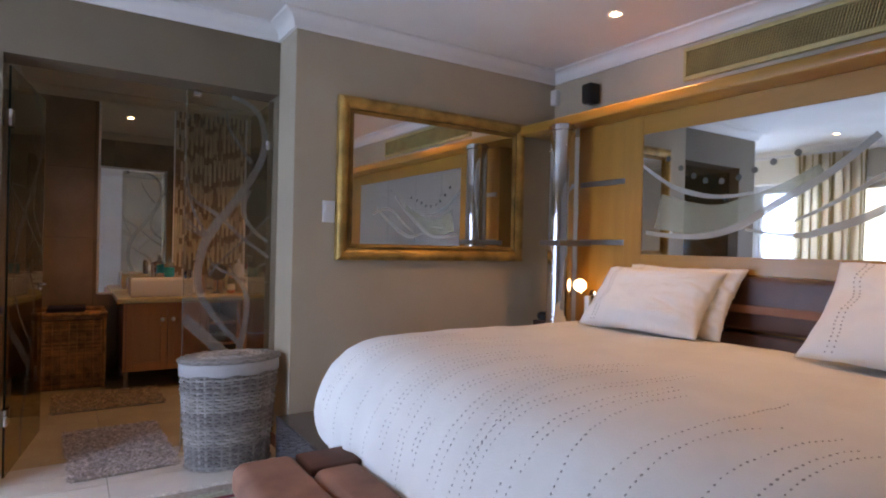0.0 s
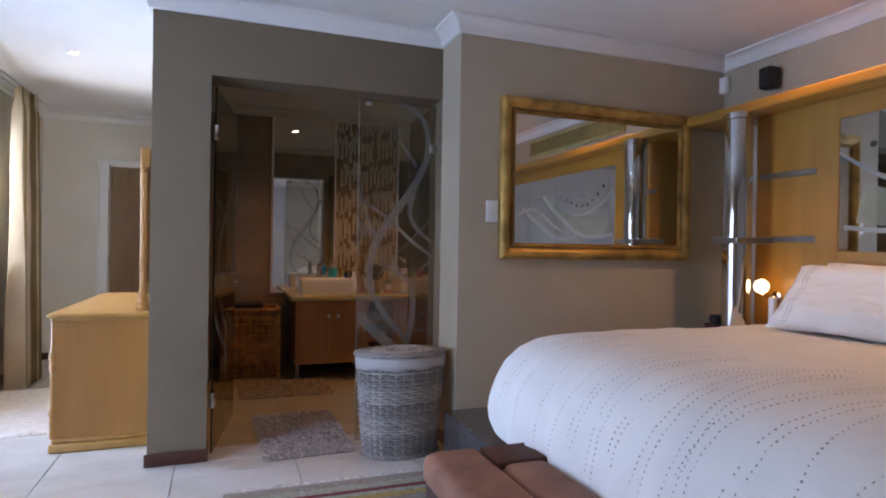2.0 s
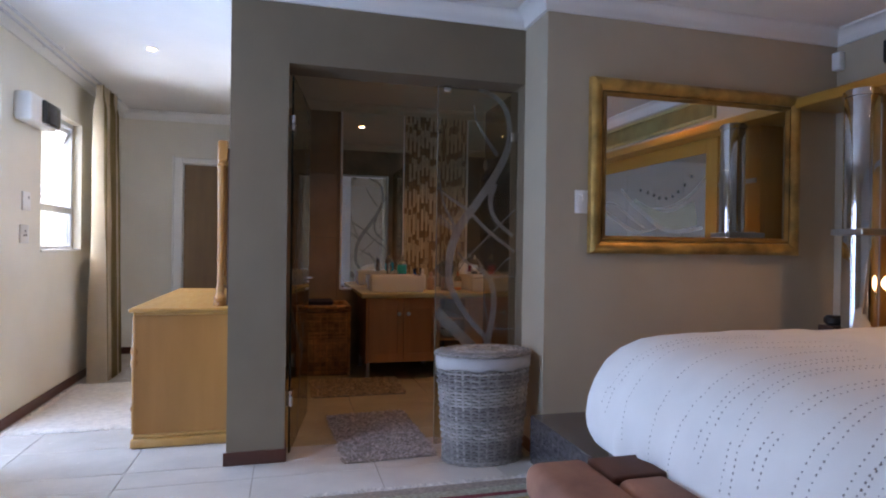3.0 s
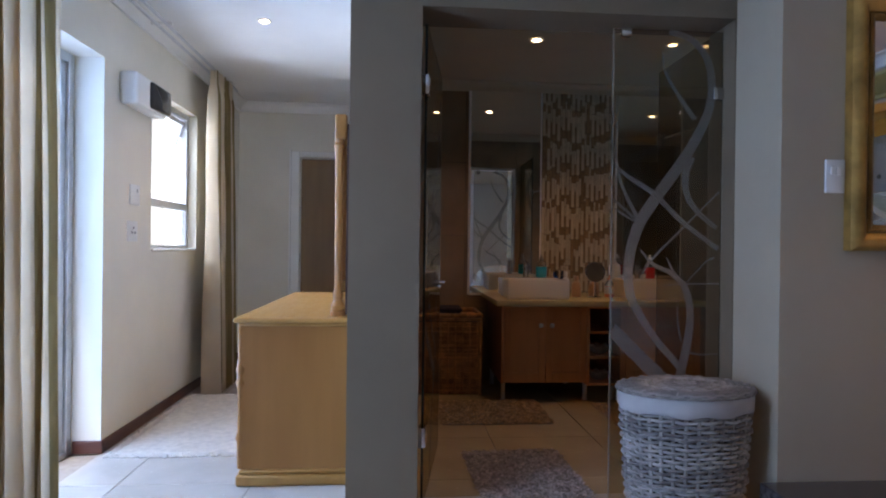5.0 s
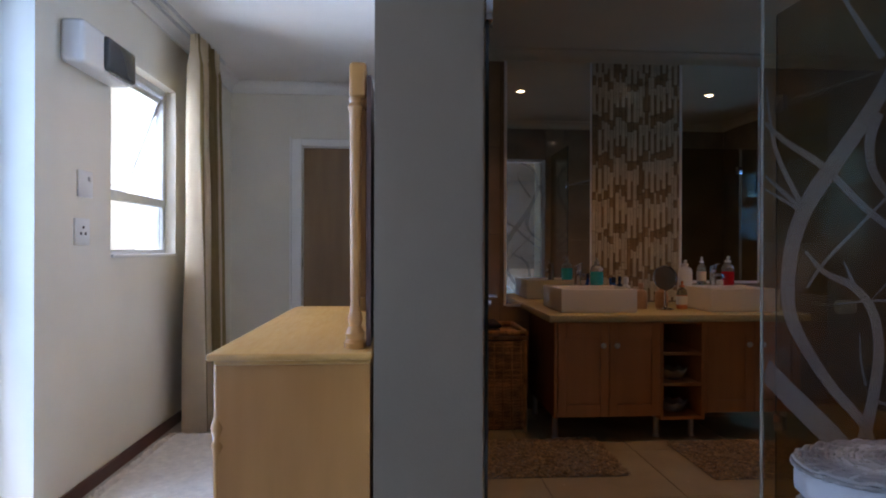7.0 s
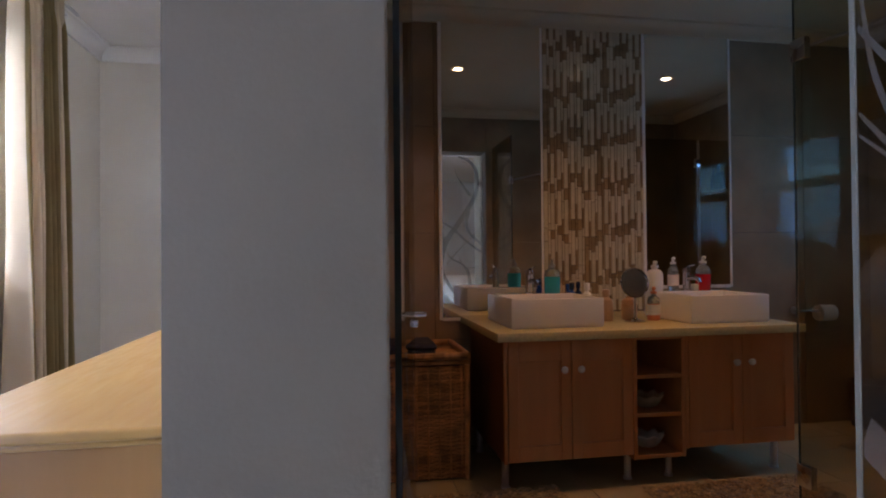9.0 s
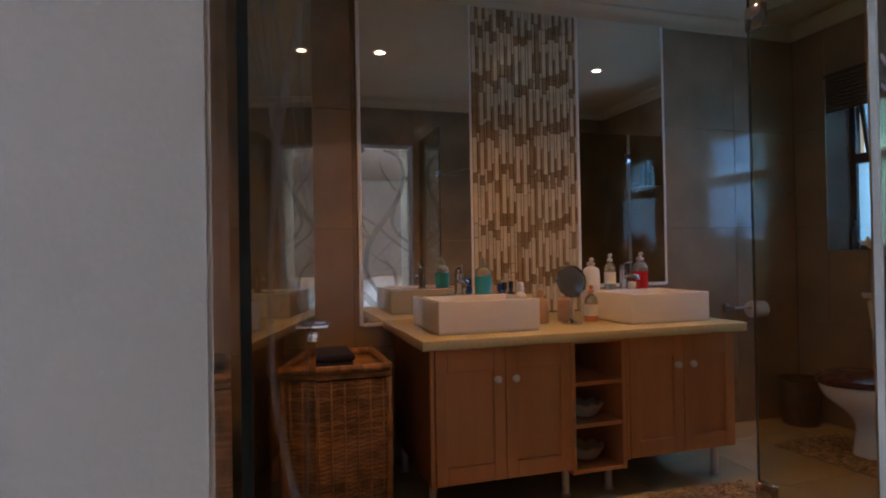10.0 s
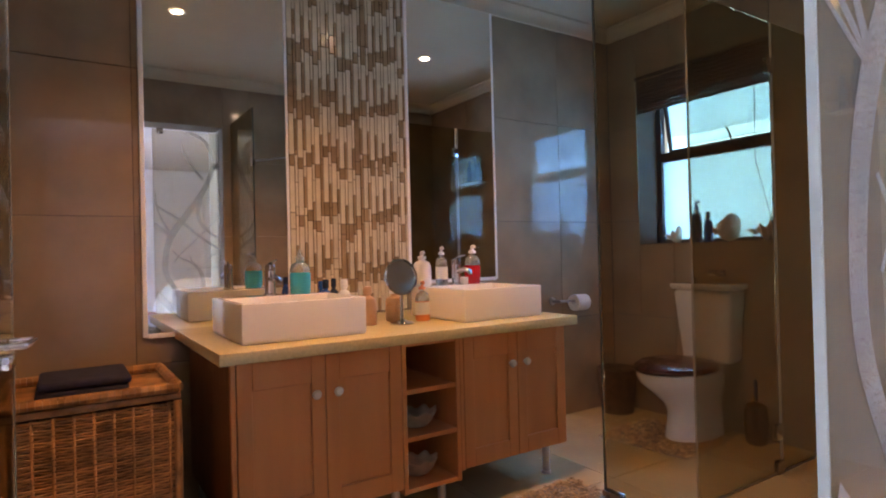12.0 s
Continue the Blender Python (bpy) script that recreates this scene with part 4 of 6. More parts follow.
for y in (-0.5, 0.8, 2.1, 3.4, 4.7, 5.95):
    part("bracket", bx(LX + 0.087, LX + 0.21, y - 0.01, y + 0.01, 2.4145, 2.43), WHITE, rail)

# ---- far door ----
dr = thing("door_1", (-0.8, FY + 0.1, 0), "plain brown veneered door in a white frame, closed", "door", kind="structure")
part("door_leaf", bx(-1.20, -0.45, FY + 0.06, FY + 0.1, 0.01, 1.975, bev=0.003), BROWNDOOR, dr)
for b in ((-1.285, -1.205, FY - 0.02, FY + 0.12, 0.004, 2.04), (-0.445, -0.421, FY - 0.02, FY + 0.12, 0.004, 2.04), (-1.2045, -0.4455, FY - 0.02, FY + 0.12, 1.98, 2.04)):
    part("door_frame", bx(*b, bev=0.006), WHITE, dr)
part("frame_bead", bx(-1.303, -1.2855, FY - 0.028, FY - 0.001, 0.004, 2.055, bev=0.004), WHITE, dr)
part("strike_plate", bx(-1.2045, -1.2015, FY + 0.01, FY + 0.05, 0.96, 1.04), STEEL, dr)

# ---- dresser with toilet mirror ----
ds = thing("dresser", (-0.7, 4.6, 0), "honey pine dresser with moulded top and turned mirror posts", "dresser")
DX0, DX1, DY0, DY1 = -0.945, -0.46, 3.88, 5.38
part("plinth", bx(DX0 - 0.02, DX1 + 0.01, DY0 - 0.02, DY1 + 0.02, 0.004, 0.055, bev=0.012, seg=3), PINEY, ds, smooth=True)
part("plinth_moulding", bx(DX0 - 0.008, DX1 + 0.005, DY0 - 0.008, DY1 + 0.008, 0.0555, 0.078, bev=0.01, seg=3), PINEY, ds, smooth=True)
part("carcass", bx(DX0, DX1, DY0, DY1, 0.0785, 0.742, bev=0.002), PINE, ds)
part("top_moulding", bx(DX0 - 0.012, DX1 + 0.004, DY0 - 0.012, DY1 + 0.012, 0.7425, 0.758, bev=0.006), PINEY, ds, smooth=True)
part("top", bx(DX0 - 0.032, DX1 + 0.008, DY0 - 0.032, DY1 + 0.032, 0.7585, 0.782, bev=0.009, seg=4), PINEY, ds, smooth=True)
for c in range(2):
    for r in range(3):
        y0 = DY0 + 0.07 + c * 0.70
        z0 = 0.10 + r * 0.212
        d = part("drawer_front", bx(DX0 - 0.02, DX0 - 0.0005, y0, y0 + 0.66, z0, z0 + 0.2, bev=0.006), PINEY, ds)
        for yy in (y0 + 0.16, y0 + 0.50):
            part("knob", lathe([(0.007, 0), (0.007, 0.012), (0.017, 0.02), (0.015, 0.03), (0, 0.033)], (0, 0, 0), 16, turn=Matrix.Translation((DX0 - 0.0205, yy, z0 + 0.1)) @ Matrix.Rotation(radians(-90), 4, "Y")), PINE, d, smooth=True)
turned = [(0.0, 0.0), (0.036, 0.0), (0.038, 0.02), (0.03, 0.03), (0.034, 0.05), (0.02, 0.075), (0.026, 0.10), (0.018, 0.125), (0.017, 0.14)]
for y in (DY0 - 0.002, DY1 - 0.03):
    part("corner_post", lathe([(0.016, 0.08), (0.018, 0.2), (0.024, 0.22), (0.016, 0.25), (0.018, 0.45), (0.026, 0.48), (0.018, 0.5), (0.026, 0.54), (0.016, 0.57), (0.016, 0.74)], (DX0 - 0.004, y + 0.02, 0), 16), PINE, ds, smooth=True)
for y in (3.955, 5.28):
    post = part("mirror_post", lathe(turned + [(0.019, 0.5), (0.02, 0.70), (0.022, 0.80), (0.028, 0.815), (0.02, 0.83), (0.024, 0.845)], (-0.515, y, 0.7825), 20), PINE, ds, "turned pine mirror post", smooth=True)
    part("finial", bx(-0.537, -0.478, y - 0.02, y + 0.02, 1.628, 1.75, bev=0.014, seg=3), PINE, post, smooth=True)
part("mirror_frame", bx(-0.505, -0.478, 3.985, 5.25, 0.9, 0.95, bev=0.006), PINEY, ds)
part("mirror_frame", bx(-0.505, -0.478, 3.985, 5.25, 1.6, 1.65, bev=0.006), PINEY, ds)
part("mirror_frame", bx(-0.505, -0.478, 3.985, 4.035, 0.951, 1.599, bev=0.006), PINE, ds)
part("mirror_frame", bx(-0.505, -0.478, 5.2, 5.25, 0.951, 1.599, bev=0.006), PINE, ds)
part("mirror_glass", bx(-0.496, -0.486, 4.036, 5.199, 0.951, 1.599), MIRROR, ds)
part("mirror_back", bx(-0.4775, -0.462, 3.93, 5.3, 0.79, 1.70), DARKWOOD, ds)

# ---- glass bathroom door: open leaf and fixed etched panel ----
STEMS = []


def stem(w0, w1, wm, *c):
    STEMS.append((c, w0, w1, wm))


stem(0.03, 0.03, 0.062, (0.50, 0.998), (0.70, 0.982), (0.84, 0.945), (0.89, 0.89), (0.87, 0.838), (0.77, 0.781), (0.63, 0.725), (0.43, 0.658), (0.28, 0.606), (0.19, 0.553), (0.155, 0.496), (0.17, 0.447), (0.26, 0.402), (0.42, 0.346), (0.62, 0.292), (0.70, 0.25))
stem(0.006, 0.03, 0.018, (0.44, 0.955), (0.47, 0.909), (0.60, 0.86), (0.74, 0.814))
stem(0.045, 0.025, 0.032, (0.71, 0.735), (0.66, 0.694), (0.68, 0.653), (0.78, 0.618), (0.95, 0.585))
stem(0.014, 0.024, 0.028, (0.01, 0.717), (0.14, 0.691), (0.38, 0.655), (0.64, 0.597), (0.97, 0.54))
stem(0.006, 0.022, 0.014, (0.02, 0.768), (0.04, 0.726), (0.09, 0.671), (0.24, 0.60))
stem(0.010, 0.014, 0.016, (0.01, 0.643), (0.23, 0.598))
stem(0.007, 0.012, 0.011, (0.01, 0.624), (0.23, 0.594))
stem(0.009, 0.010, 0.013, (0.97, 0.662), (0.58, 0.569), (0.38, 0.521), (0.27, 0.484))
stem(0.010, 0.048, 0.036, (0.26, 0.537), (0.38, 0.507), (0.56, 0.486), (0.68, 0.451), (0.72, 0.397), (0.69, 0.334), (0.63, 0.27))
stem(0.005, 0.016, 0.012, (0.50, 0.522), (0.57, 0.486))
stem(0.014, 0.004, 0.008, (0.93, 0.522), (0.86, 0.514), (0.78, 0.494), (0.68, 0.469))
stem(0.006, 0.006, 0.009, (0.46, 0.462), (0.68, 0.466), (0.98, 0.467))
stem(0.010, 0.006, 0.009, (0.69, 0.324), (0.80, 0.317), (0.98, 0.318))
stem(0.005, 0.009, 0.009, (0.60, 0.42), (0.61, 0.38), (0.64, 0.345))
stem(0.07, 0.08, 0.075, (0.0, 0.374), (0.2, 0.326), (0.42, 0.275), (0.62, 0.22))
stem(0.07, 0.05, 0.06, (0.62, 0.26), (0.5, 0.17), (0.4, 0.08), (0.38, 0.0))


def glass_panel(name, at, m, w, h, label, group, etching, edge=(True, True)):
    """m maps the pane's own u (along), v (up), n (out) metres to the room."""
    th = thing(name, at, label, "glass door", group)
    bm = bmesh.new()
    bx(0.004, w - 0.004, -0.005, 0.005, 0, h, bm=bm)
    bmesh.ops.transform(bm, matrix=m, verts=bm.verts)
    g = part("pane", bm, SMOKED, th)
    g.visible_shadow = False
    for k, (a, b) in enumerate(((0, 0.0035), (w - 0.0035, w))):
        bm = bx(a, b, -0.0052, 0.0052, 0, h)
        bmesh.ops.transform(bm, matrix=m, verts=bm.verts)
        part("polished_edge", bm, EDGE if edge[k] else DARKEDGE, th, "polished glass edge")
    for c, w0, w1, wm in STEMS:
        cc = [(u * w, v * h) for u, v in c]
        part("etched_branch", ribbon(cc, w0 * 0.85, w1 * 0.85, lambda a, b: m @ Vector((min(max(a, 0.005), w - 0.005), -0.0062, b)), wm=wm * 0.85), etching, g, "frosted etched branch")
    return th, m


PW = OX1 - 0.692
pt, pm = glass_panel("fixed_glass_panel", (0.95, 3.597, 0), Matrix.Translation((0.692, 3.597, 0.004)), PW - 0.004, 2.07, "fixed clear glass panel etched with frosted branches", "bathroom glass door", ETCH)
LW = 0.80
leaf_m = Matrix.Translation((-0.118, 3.597, 0.012)) @ Matrix.Rotation(radians(81.5), 4, "Z")
# The leaf gets the fainter copy because less light reaches it.
lt, lm = glass_panel("glass_door_leaf", (-0.1, 3.597, 0), leaf_m, LW, 2.05, "clear glass door etched with frosted branches, open inwards", "bathroom glass door", ETCH_DIM, (False, True))


def clamp(th, m, u, v, w=0.05, h=0.045, name="hinge"):
    bm = bx(u - w / 2, u + w / 2, -0.016, 0.016, v - h / 2, v + h / 2, bev=0.004)
    bmesh.ops.transform(bm, matrix=m, verts=bm.verts)
    part(name, bm, CHROME, th, "chrome clamp", smooth=True)


for v in (0.30, 1.79):
    clamp(lt, lm, 0.012, v, 0.07, 0.085)
clamp(pt, pm, 0.055, 2.055, 0.045, 0.04, "clamp")
clamp(pt, pm, PW - 0.03, 1.80, 0.05, 0.055, "clamp")
clamp(pt, pm, PW - 0.03, 0.35, 0.05, 0.055, "clamp")
part("lever_handle", tube([lm @ Vector((LW - 0.03, -0.006, 0.915)), lm @ Vector((LW - 0.03, -0.035, 0.915)), lm @ Vector((LW - 0.09, -0.035, 0.915)), lm @ Vector((LW - 0.09, -0.006, 0.915))], 0.005), CHROME, lt, "small chrome pull handle", smooth=True)
clamp(lt, lm, LW - 0.06, 0.89, 0.04, 0.02, "lock_plate")

# ---- laundry basket ----
def weave_ring(bm, cx, cy, z, rx, ry, r, waves, phase, amp, seg=132, lift=0.0):
    pts = []
    for i in range(seg):
        a = 2 * math.pi * i / seg
        k = 1 + amp * math.sin(waves * a + phase)
        pts.append((cx + rx * k * math.cos(a), cy + ry * k * math.sin(a), z + 0.0016 * math.sin(waves * a * 0.5 + phase * 2) + lift * math.sin(waves * a + phase)))
    tube(pts, r, 5, bm, closed=True)


BX, BYY = 0.902, 3.335
bk = thing("laundry_basket", (BX, BYY, 0), "oval grey-washed wicker laundry basket with lid and white lining", "basket")
K = 0.66
# Dark wall added behind the weave as the shade in its gaps.
part("gap_shade_wall", lathe([(0.188, 0.012), (0.20, 0.25), (0.218, 0.56)], (BX, BYY, 0), 48, sy=K), WICKER_GAP, bk, smooth="all")
bm = bmesh.new()
rows = 30
for k in range(rows):
    f = k / (rows - 1)
    z = 0.02 + 0.475 * f
    rx = 0.198 + 0.034 * f
    weave_ring(bm, BX, BYY, z, rx, rx * K, 0.0070, 16, math.pi * (k % 2), 0.036)
tagged(part("weave", bm, WICKER, bk, "grey woven wicker", smooth="all"), kind="stuff")
bm = bmesh.new()
for k in range(32):
    a = 2 * math.pi * (k + 0.5) / 32
    tube([(BX + r * math.cos(a), BYY + K * r * math.sin(a), z) for r, z in ((0.198, 0.01), (0.214, 0.27), (0.228, 0.5))], 0.0068, 6, bm)
tagged(part("stake_ring", bm, WICKER, bk, "upright wicker stakes"), kind="stuff")
for z, rx in ((0.012, 0.207), (0.23, 0.220), (0.42, 0.233)):
    bm = bmesh.new()
    for ph0 in (0, math.pi):
        weave_ring(bm, BX, BYY, z, rx + 0.004, rx * K + 0.004, 0.005, 34, ph0, 0.014)
    part("braid_band", bm, WICKER, bk, "plaited band", smooth="all")
prof = [(0.240, 0.498), (0.246, 0.501), (0.248, 0.52), (0.248, 0.54), (0.247, 0.556), (0.238, 0.562)]
bm = lathe(prof, (BX, BYY, 0), 96, sy=K + 0.01, caps=False)
for v in bm.verts:
    a = math.atan2(v.co.y - BYY, v.co.x - BX)
    v.co.z += 0.005 * math.sin(a * 7) * (1 if v.co.z < 0.515 else 0.1)
    v.co.x += 0.002 * math.sin(a * 23)
part("lining", bm, LININGC, bk, "white cloth lining folded over the rim", smooth="all")
# Lid core is dark to give the shade between the coils.
lid = part("lid", lathe([(0.243, 0.563), (0.245, 0.57), (0.15, 0.576), (0.0, 0.581)], (BX, BYY, 0), 64, sy=K), WICKER_GAP, bk, "woven wicker lid", smooth="all")
bm = bmesh.new()
for k in range(21):
    f = k / 20
    r = 0.245 - 0.232 * f
    weave_ring(bm, BX, BYY, 0.577 + 0.010 * f ** 0.7, r, r * K, 0.0052, max(5, int(26 * r / 0.245)), math.pi * (k % 2), 0.003 / max(r, 0.05), 132, 0.0030)
for k in range(22):
    a = 2 * math.pi * k / 22
    tube([(BX + q * 0.24 * math.cos(a), BYY + K * q * 0.24 * math.sin(a), 0.580 + 0.008 * (1 - q)) for q in (0.15, 0.6, 1.0)], 0.004, 5, bm)
tagged(part("weave", bm, WICKER, lid, "coiled wicker", smooth="all"), kind="stuff")
bm = bmesh.new()
for ph0 in (0, 2.1, 4.2):
    weave_ring(bm, BX, BYY, 0.569, 0.251, 0.251 * K + 0.002, 0.0045, 30, ph0, 0.010)
part("rim", bm, WICKER, lid, "plaited rim", smooth="all")

bk.scale = (1.07, 1.05, 1.01)

# ---- shaggy mats ----
def shag(name, x0, x1, y0, y1, material, label, n, yaw=0.0, hgt=0.02, shape=None, at=None):
    cx, cy = (x0 + x1) / 2, (y0 + y1) / 2
    th = thing(name, (cx, cy, 0.001), label, "mat", "bathroom mats")
    R = Matrix.Translation((cx, cy, 0)) @ Matrix.Rotation(radians(yaw), 4, "Z")
    bm = bx(-(x1 - x0) / 2 + 0.01, (x1 - x0) / 2 - 0.01, -(y1 - y0) / 2 + 0.01, (y1 - y0) / 2 - 0.01, 0.001, 0.008)
    bmesh.ops.transform(bm, matrix=R, verts=bm.verts)
    part("backing", bm, RUGB, th)
    rng = random.Random(int(cx * 1000 + cy * 77))
    bm = bmesh.new()
    for k in range(n):
        x, y = rng.uniform(x0 - cx, x1 - cx), rng.uniform(y0 - cy, y1 - cy)
        if shape and not shape(x, y):
            continue
        a, l, r = rng.uniform(0, 6.28), rng.uniform(0.010, 0.02), rng.uniform(0.003, 0.005)
        z = 0.008 + rng.random() * (hgt - 0.008)
        d = Vector((math.cos(a), math.sin(a), rng.uniform(-0.2, 0.5))) * l
        s = Vector((-math.sin(a), math.cos(a), 0)) * r
        u = Vector((0, 0, r))
        c = Vector((x, y, z))
        p = [R @ q for q in (c - d, c + s, c + u, c - s, c - u * 0.5, c + d)]
        v = [bm.verts.new(q) for q in p]
        for i, j in ((1, 2), (2, 3), (3, 4), (4, 1)):
            bm.faces.new((v[0], v[i], v[j]))
            bm.faces.new((v[5], v[j], v[i]))
    tagged(part("pile", bm, material, th, "looped chenille pile"), kind="stuff")


shag("chenille_mat", 0.14, 0.66, 3.39, 4.27, MATPILE, "mottled grey and pink chenille mat in the doorway", 5200, 2)
shag("chenille_mat", 0.05, 0.77, 4.76, 5.32, MATTAN, "mottled tan chenille mat before the washstand", 4200)
shag("chenille_mat", 1.15, 1.98, 4.68, 5.22, MATTAN, "mottled tan chenille mat before the washstand", 4200)
shag("toilet_mat", 2.57, 3.05, 5.08, 5.60, MATTAN, "mottled tan chenille mat round the toilet foot", 3000, 6)
rg = thing("bath_rug", (-1.38, 4.9, 0.001), "cream tufted bath rug with a looped border on the tiles", "rug")
part("field", bx(-1.70, -1.04, 4.30, 5.52, 0.002, 0.016, bev=0.006, seg=3), MATCREAM, rg, smooth=True)
rng = random.Random(77)
bm = bmesh.new()
for k in range(1500):
    e = rng.random() * 2 * (0.70 + 1.28)
    if e < 1.4:
        x, y = -1.72 + (e % 0.7), 4.28 if e < 0.7 else 5.54
    else:
        e -= 1.4
        x, y = (-1.725 if e < 1.28 else -1.02), 4.28 + (e % 1.28)
    x, y = x + rng.uniform(-0.02, 0.02), y + rng.uniform(-0.02, 0.02)
    bmesh.ops.create_icosphere(bm, subdivisions=1, radius=rng.uniform(0.006, 0.01), matrix=Matrix.Translation((x, y, 0.008)))
tagged(part("looped_border", bm, MATCREAM, rg, "looped border"), kind="stuff")

# ---- bathroom: washstand ----
CF = 5.25
def cabinet(x0, x1, z0, label, legs):
    th = thing("washstand_cabinet", ((x0 + x1) / 2, 5.55, 0), label, "cabinet", "washstand cabinets")
    part("body", bx(x0, x1, CF + 0.021, 5.94, z0, 0.706, bev=0.002), CHERRYD, th)
    part("side_edge", bx(x0, x0 + 0.016, CF, CF + 0.0205, z0, 0.706, bev=0.002), CHERRY, th)
    mid = (x0 + 0.018 + x1) / 2
    for a, b, s in ((x0 + 0.018, mid, 1), (mid, x1, -1)):
        a, b = a + 0.0015, b - 0.0015
        d = part("door", bx(a + 0.05, b - 0.05, CF + 0.012, CF + 0.0195, z0 + 0.07, 0.61), CHERRY, th, "cherry wood shaker door")
        for c in ((a, a + 0.0497, z0 + 0.005, 0.698), (b - 0.0497, b, z0 + 0.005, 0.698), (a + 0.05, b - 0.05, z0 + 0.005, z0 + 0.075), (a + 0.05, b - 0.05, 0.605, 0.698)):
            part("door_rail", bx(c[0], c[1], CF, CF + 0.0203, c[2], c[3], bev=0.0025), CHERRY, d)
        part("knob", lathe([(0.007, 0), (0.006, 0.01), (0.016, 0.015), (0.017, 0.022), (0.012, 0.03), (0, 0.032)], (0, 0, 0), 18, turn=Matrix.Translation((mid - s * 0.04, CF - 0.0003, 0.567)) @ Matrix.Rotation(radians(90), 4, "X")), CERAMIC, d, "white porcelain knob", smooth=True)
    for x in legs:
        for y in (5.36, 5.88):
            part("leg", lathe([(0.022, 0.004), (0.022, 0.012), (0.017, 0.016), (0.017, z0 - 0.001)], (x, y, 0), 16), ALU, th, "metal leg", smooth=True)


cabinet(0.512, 1.135, 0.15, "cherry wood washstand cabinet with two shaker doors", (0.545,))
cabinet(1.402, 1.985, 0.165, "cherry wood washstand cabinet with two shaker doors", (1.955,))
sh = thing("open_shelf_unit", (1.27, 5.55, 0), "narrow cherry wood open shelf unit between the cabinets", "shelf")
for a, b in ((1.137, 1.155), (1.382, 1.400)):
    part("side", bx(a, b, CF, 5.94, 0.13, 0.706, bev=0.002), CHERRY, sh)
for z in (0.13, 0.325, 0.505, 0.687):
    part("shelf", bx(1.1555, 1.3815, CF + 0.004, 5.935, z, z + 0.018, bev=0.002), CHERRY, sh)
part("back", bx(1.1555, 1.3815, 5.936, 5.942, 0.131, 0.706), CHERRYD, sh)
for x in (1.156, 1.372):
    for y in (5.36, 5.88):
        part("leg", lathe([(0.022, 0.004), (0.022, 0.012), (0.017, 0.016), (0.017, 0.129)], (x, y, 0), 16), ALU, sh, "metal leg", smooth=True)
ct = thing("washstand_counter", (1.26, 5.6, 0.702), "cream engineered stone washstand counter", "counter")
part("slab", bx(0.465, 2.0, 5.18, 5.992, 0.708, 0.748, bev=0.004), STONE, ct, smooth=True)


def basin(x0, x1, y0, y1, z0, z1):
    th = thing("basin", ((x0 + x1) / 2, (y0 + y1) / 2, z0), "rectangular white ceramic vessel basin on the counter", "basin", "vessel basins")
    bm = bmesh.new()
    def loop(a, b, c, d, z):
        return [bm.verts.new(p) for p in ((a, c, z), (b, c, z), (b, d, z), (a, d, z))]
    t = 0.016
    yb = y1 - 0.11
    ls = [loop(x0 + 0.004, x1 - 0.004, y0 + 0.005, y1, z0), loop(x0, x1, y0, y1, z0 + 0.012), loop(x0, x1, y0, y1, z1), loop(x0 + t, x1 - t, y0 + t, yb, z1), loop(x0 + t + 0.01, x1 - t - 0.01, y0 + t + 0.01, yb - 0.01, z1 - 0.08), loop(x0 + 0.08, x1 - 0.08, y0 + 0.08, yb - 0.06, z1 - 0.105)]
    for a, b in zip(ls, ls[1:]):
        for i in range(4):
            bm.faces.new((a[i], a[(i + 1) % 4], b[(i + 1) % 4], b[i]))
    bm.faces.new(ls[0][::-1])
    bm.faces.new(ls[-1])
    bmesh.ops.bevel(bm, geom=bm.edges[:], offset=0.004, segments=3, affect="EDGES", profile=0.5)
    part("bowl", bm, CERAMIC, th, smooth=True)
    part("waste", lathe([(0.0, 0), (0.022, 0), (0.02, 0.003), (0, 0.004)], ((x0 + x1) / 2, (y0 + yb) / 2, z1 - 0.1045), 18), CHROME, th, smooth=True)
    part("overflow", lathe([(0.0, 0), (0.012, 0), (0.011, 0.003), (0, 0.003)], (0, 0, 0), 16, turn=Matrix.Translation(((x0 + x1) / 2, yb - 0.008, z1 - 0.035)) @ Matrix.Rotation(radians(90), 4, "X")), CHROME, th)
    return z1


basin(0.562, 1.014, 5.29, 5.73, 0.749, 0.887)
basin(1.462, 1.888, 5.29, 5.73, 0.749, 0.887)


def tap(x, y, z):
    th = thing("basin_mixer", (x, y, z), "chrome single-lever basin mixer tap", "tap", "basin taps")
    part("body", lathe([(0.026, 0), (0.026, 0.006), (0.021, 0.01), (0.021, 0.095), (0.023, 0.1), (0.02, 0.122), (0, 0.126)], (x, y, z), 24), CHROME, th, smooth=True)
    part("spout", tube([(x, y - 0.015, z + 0.065), (x, y - 0.07, z + 0.075), (x, y - 0.115, z + 0.066), (x, y - 0.118, z + 0.05)], [0.013, 0.012, 0.012, 0.011], 12), CHROME, th, smooth=True)
    part("lever", tube([(x, y, z + 0.123), (x, y - 0.03, z + 0.135), (x, y - 0.085, z + 0.142)], [0.010, 0.007, 0.005], 8, flat=0.6), CHROME, th, smooth=True)


tap(0.766, 5.645, 0.888)
tap(1.665, 5.645, 0.888)


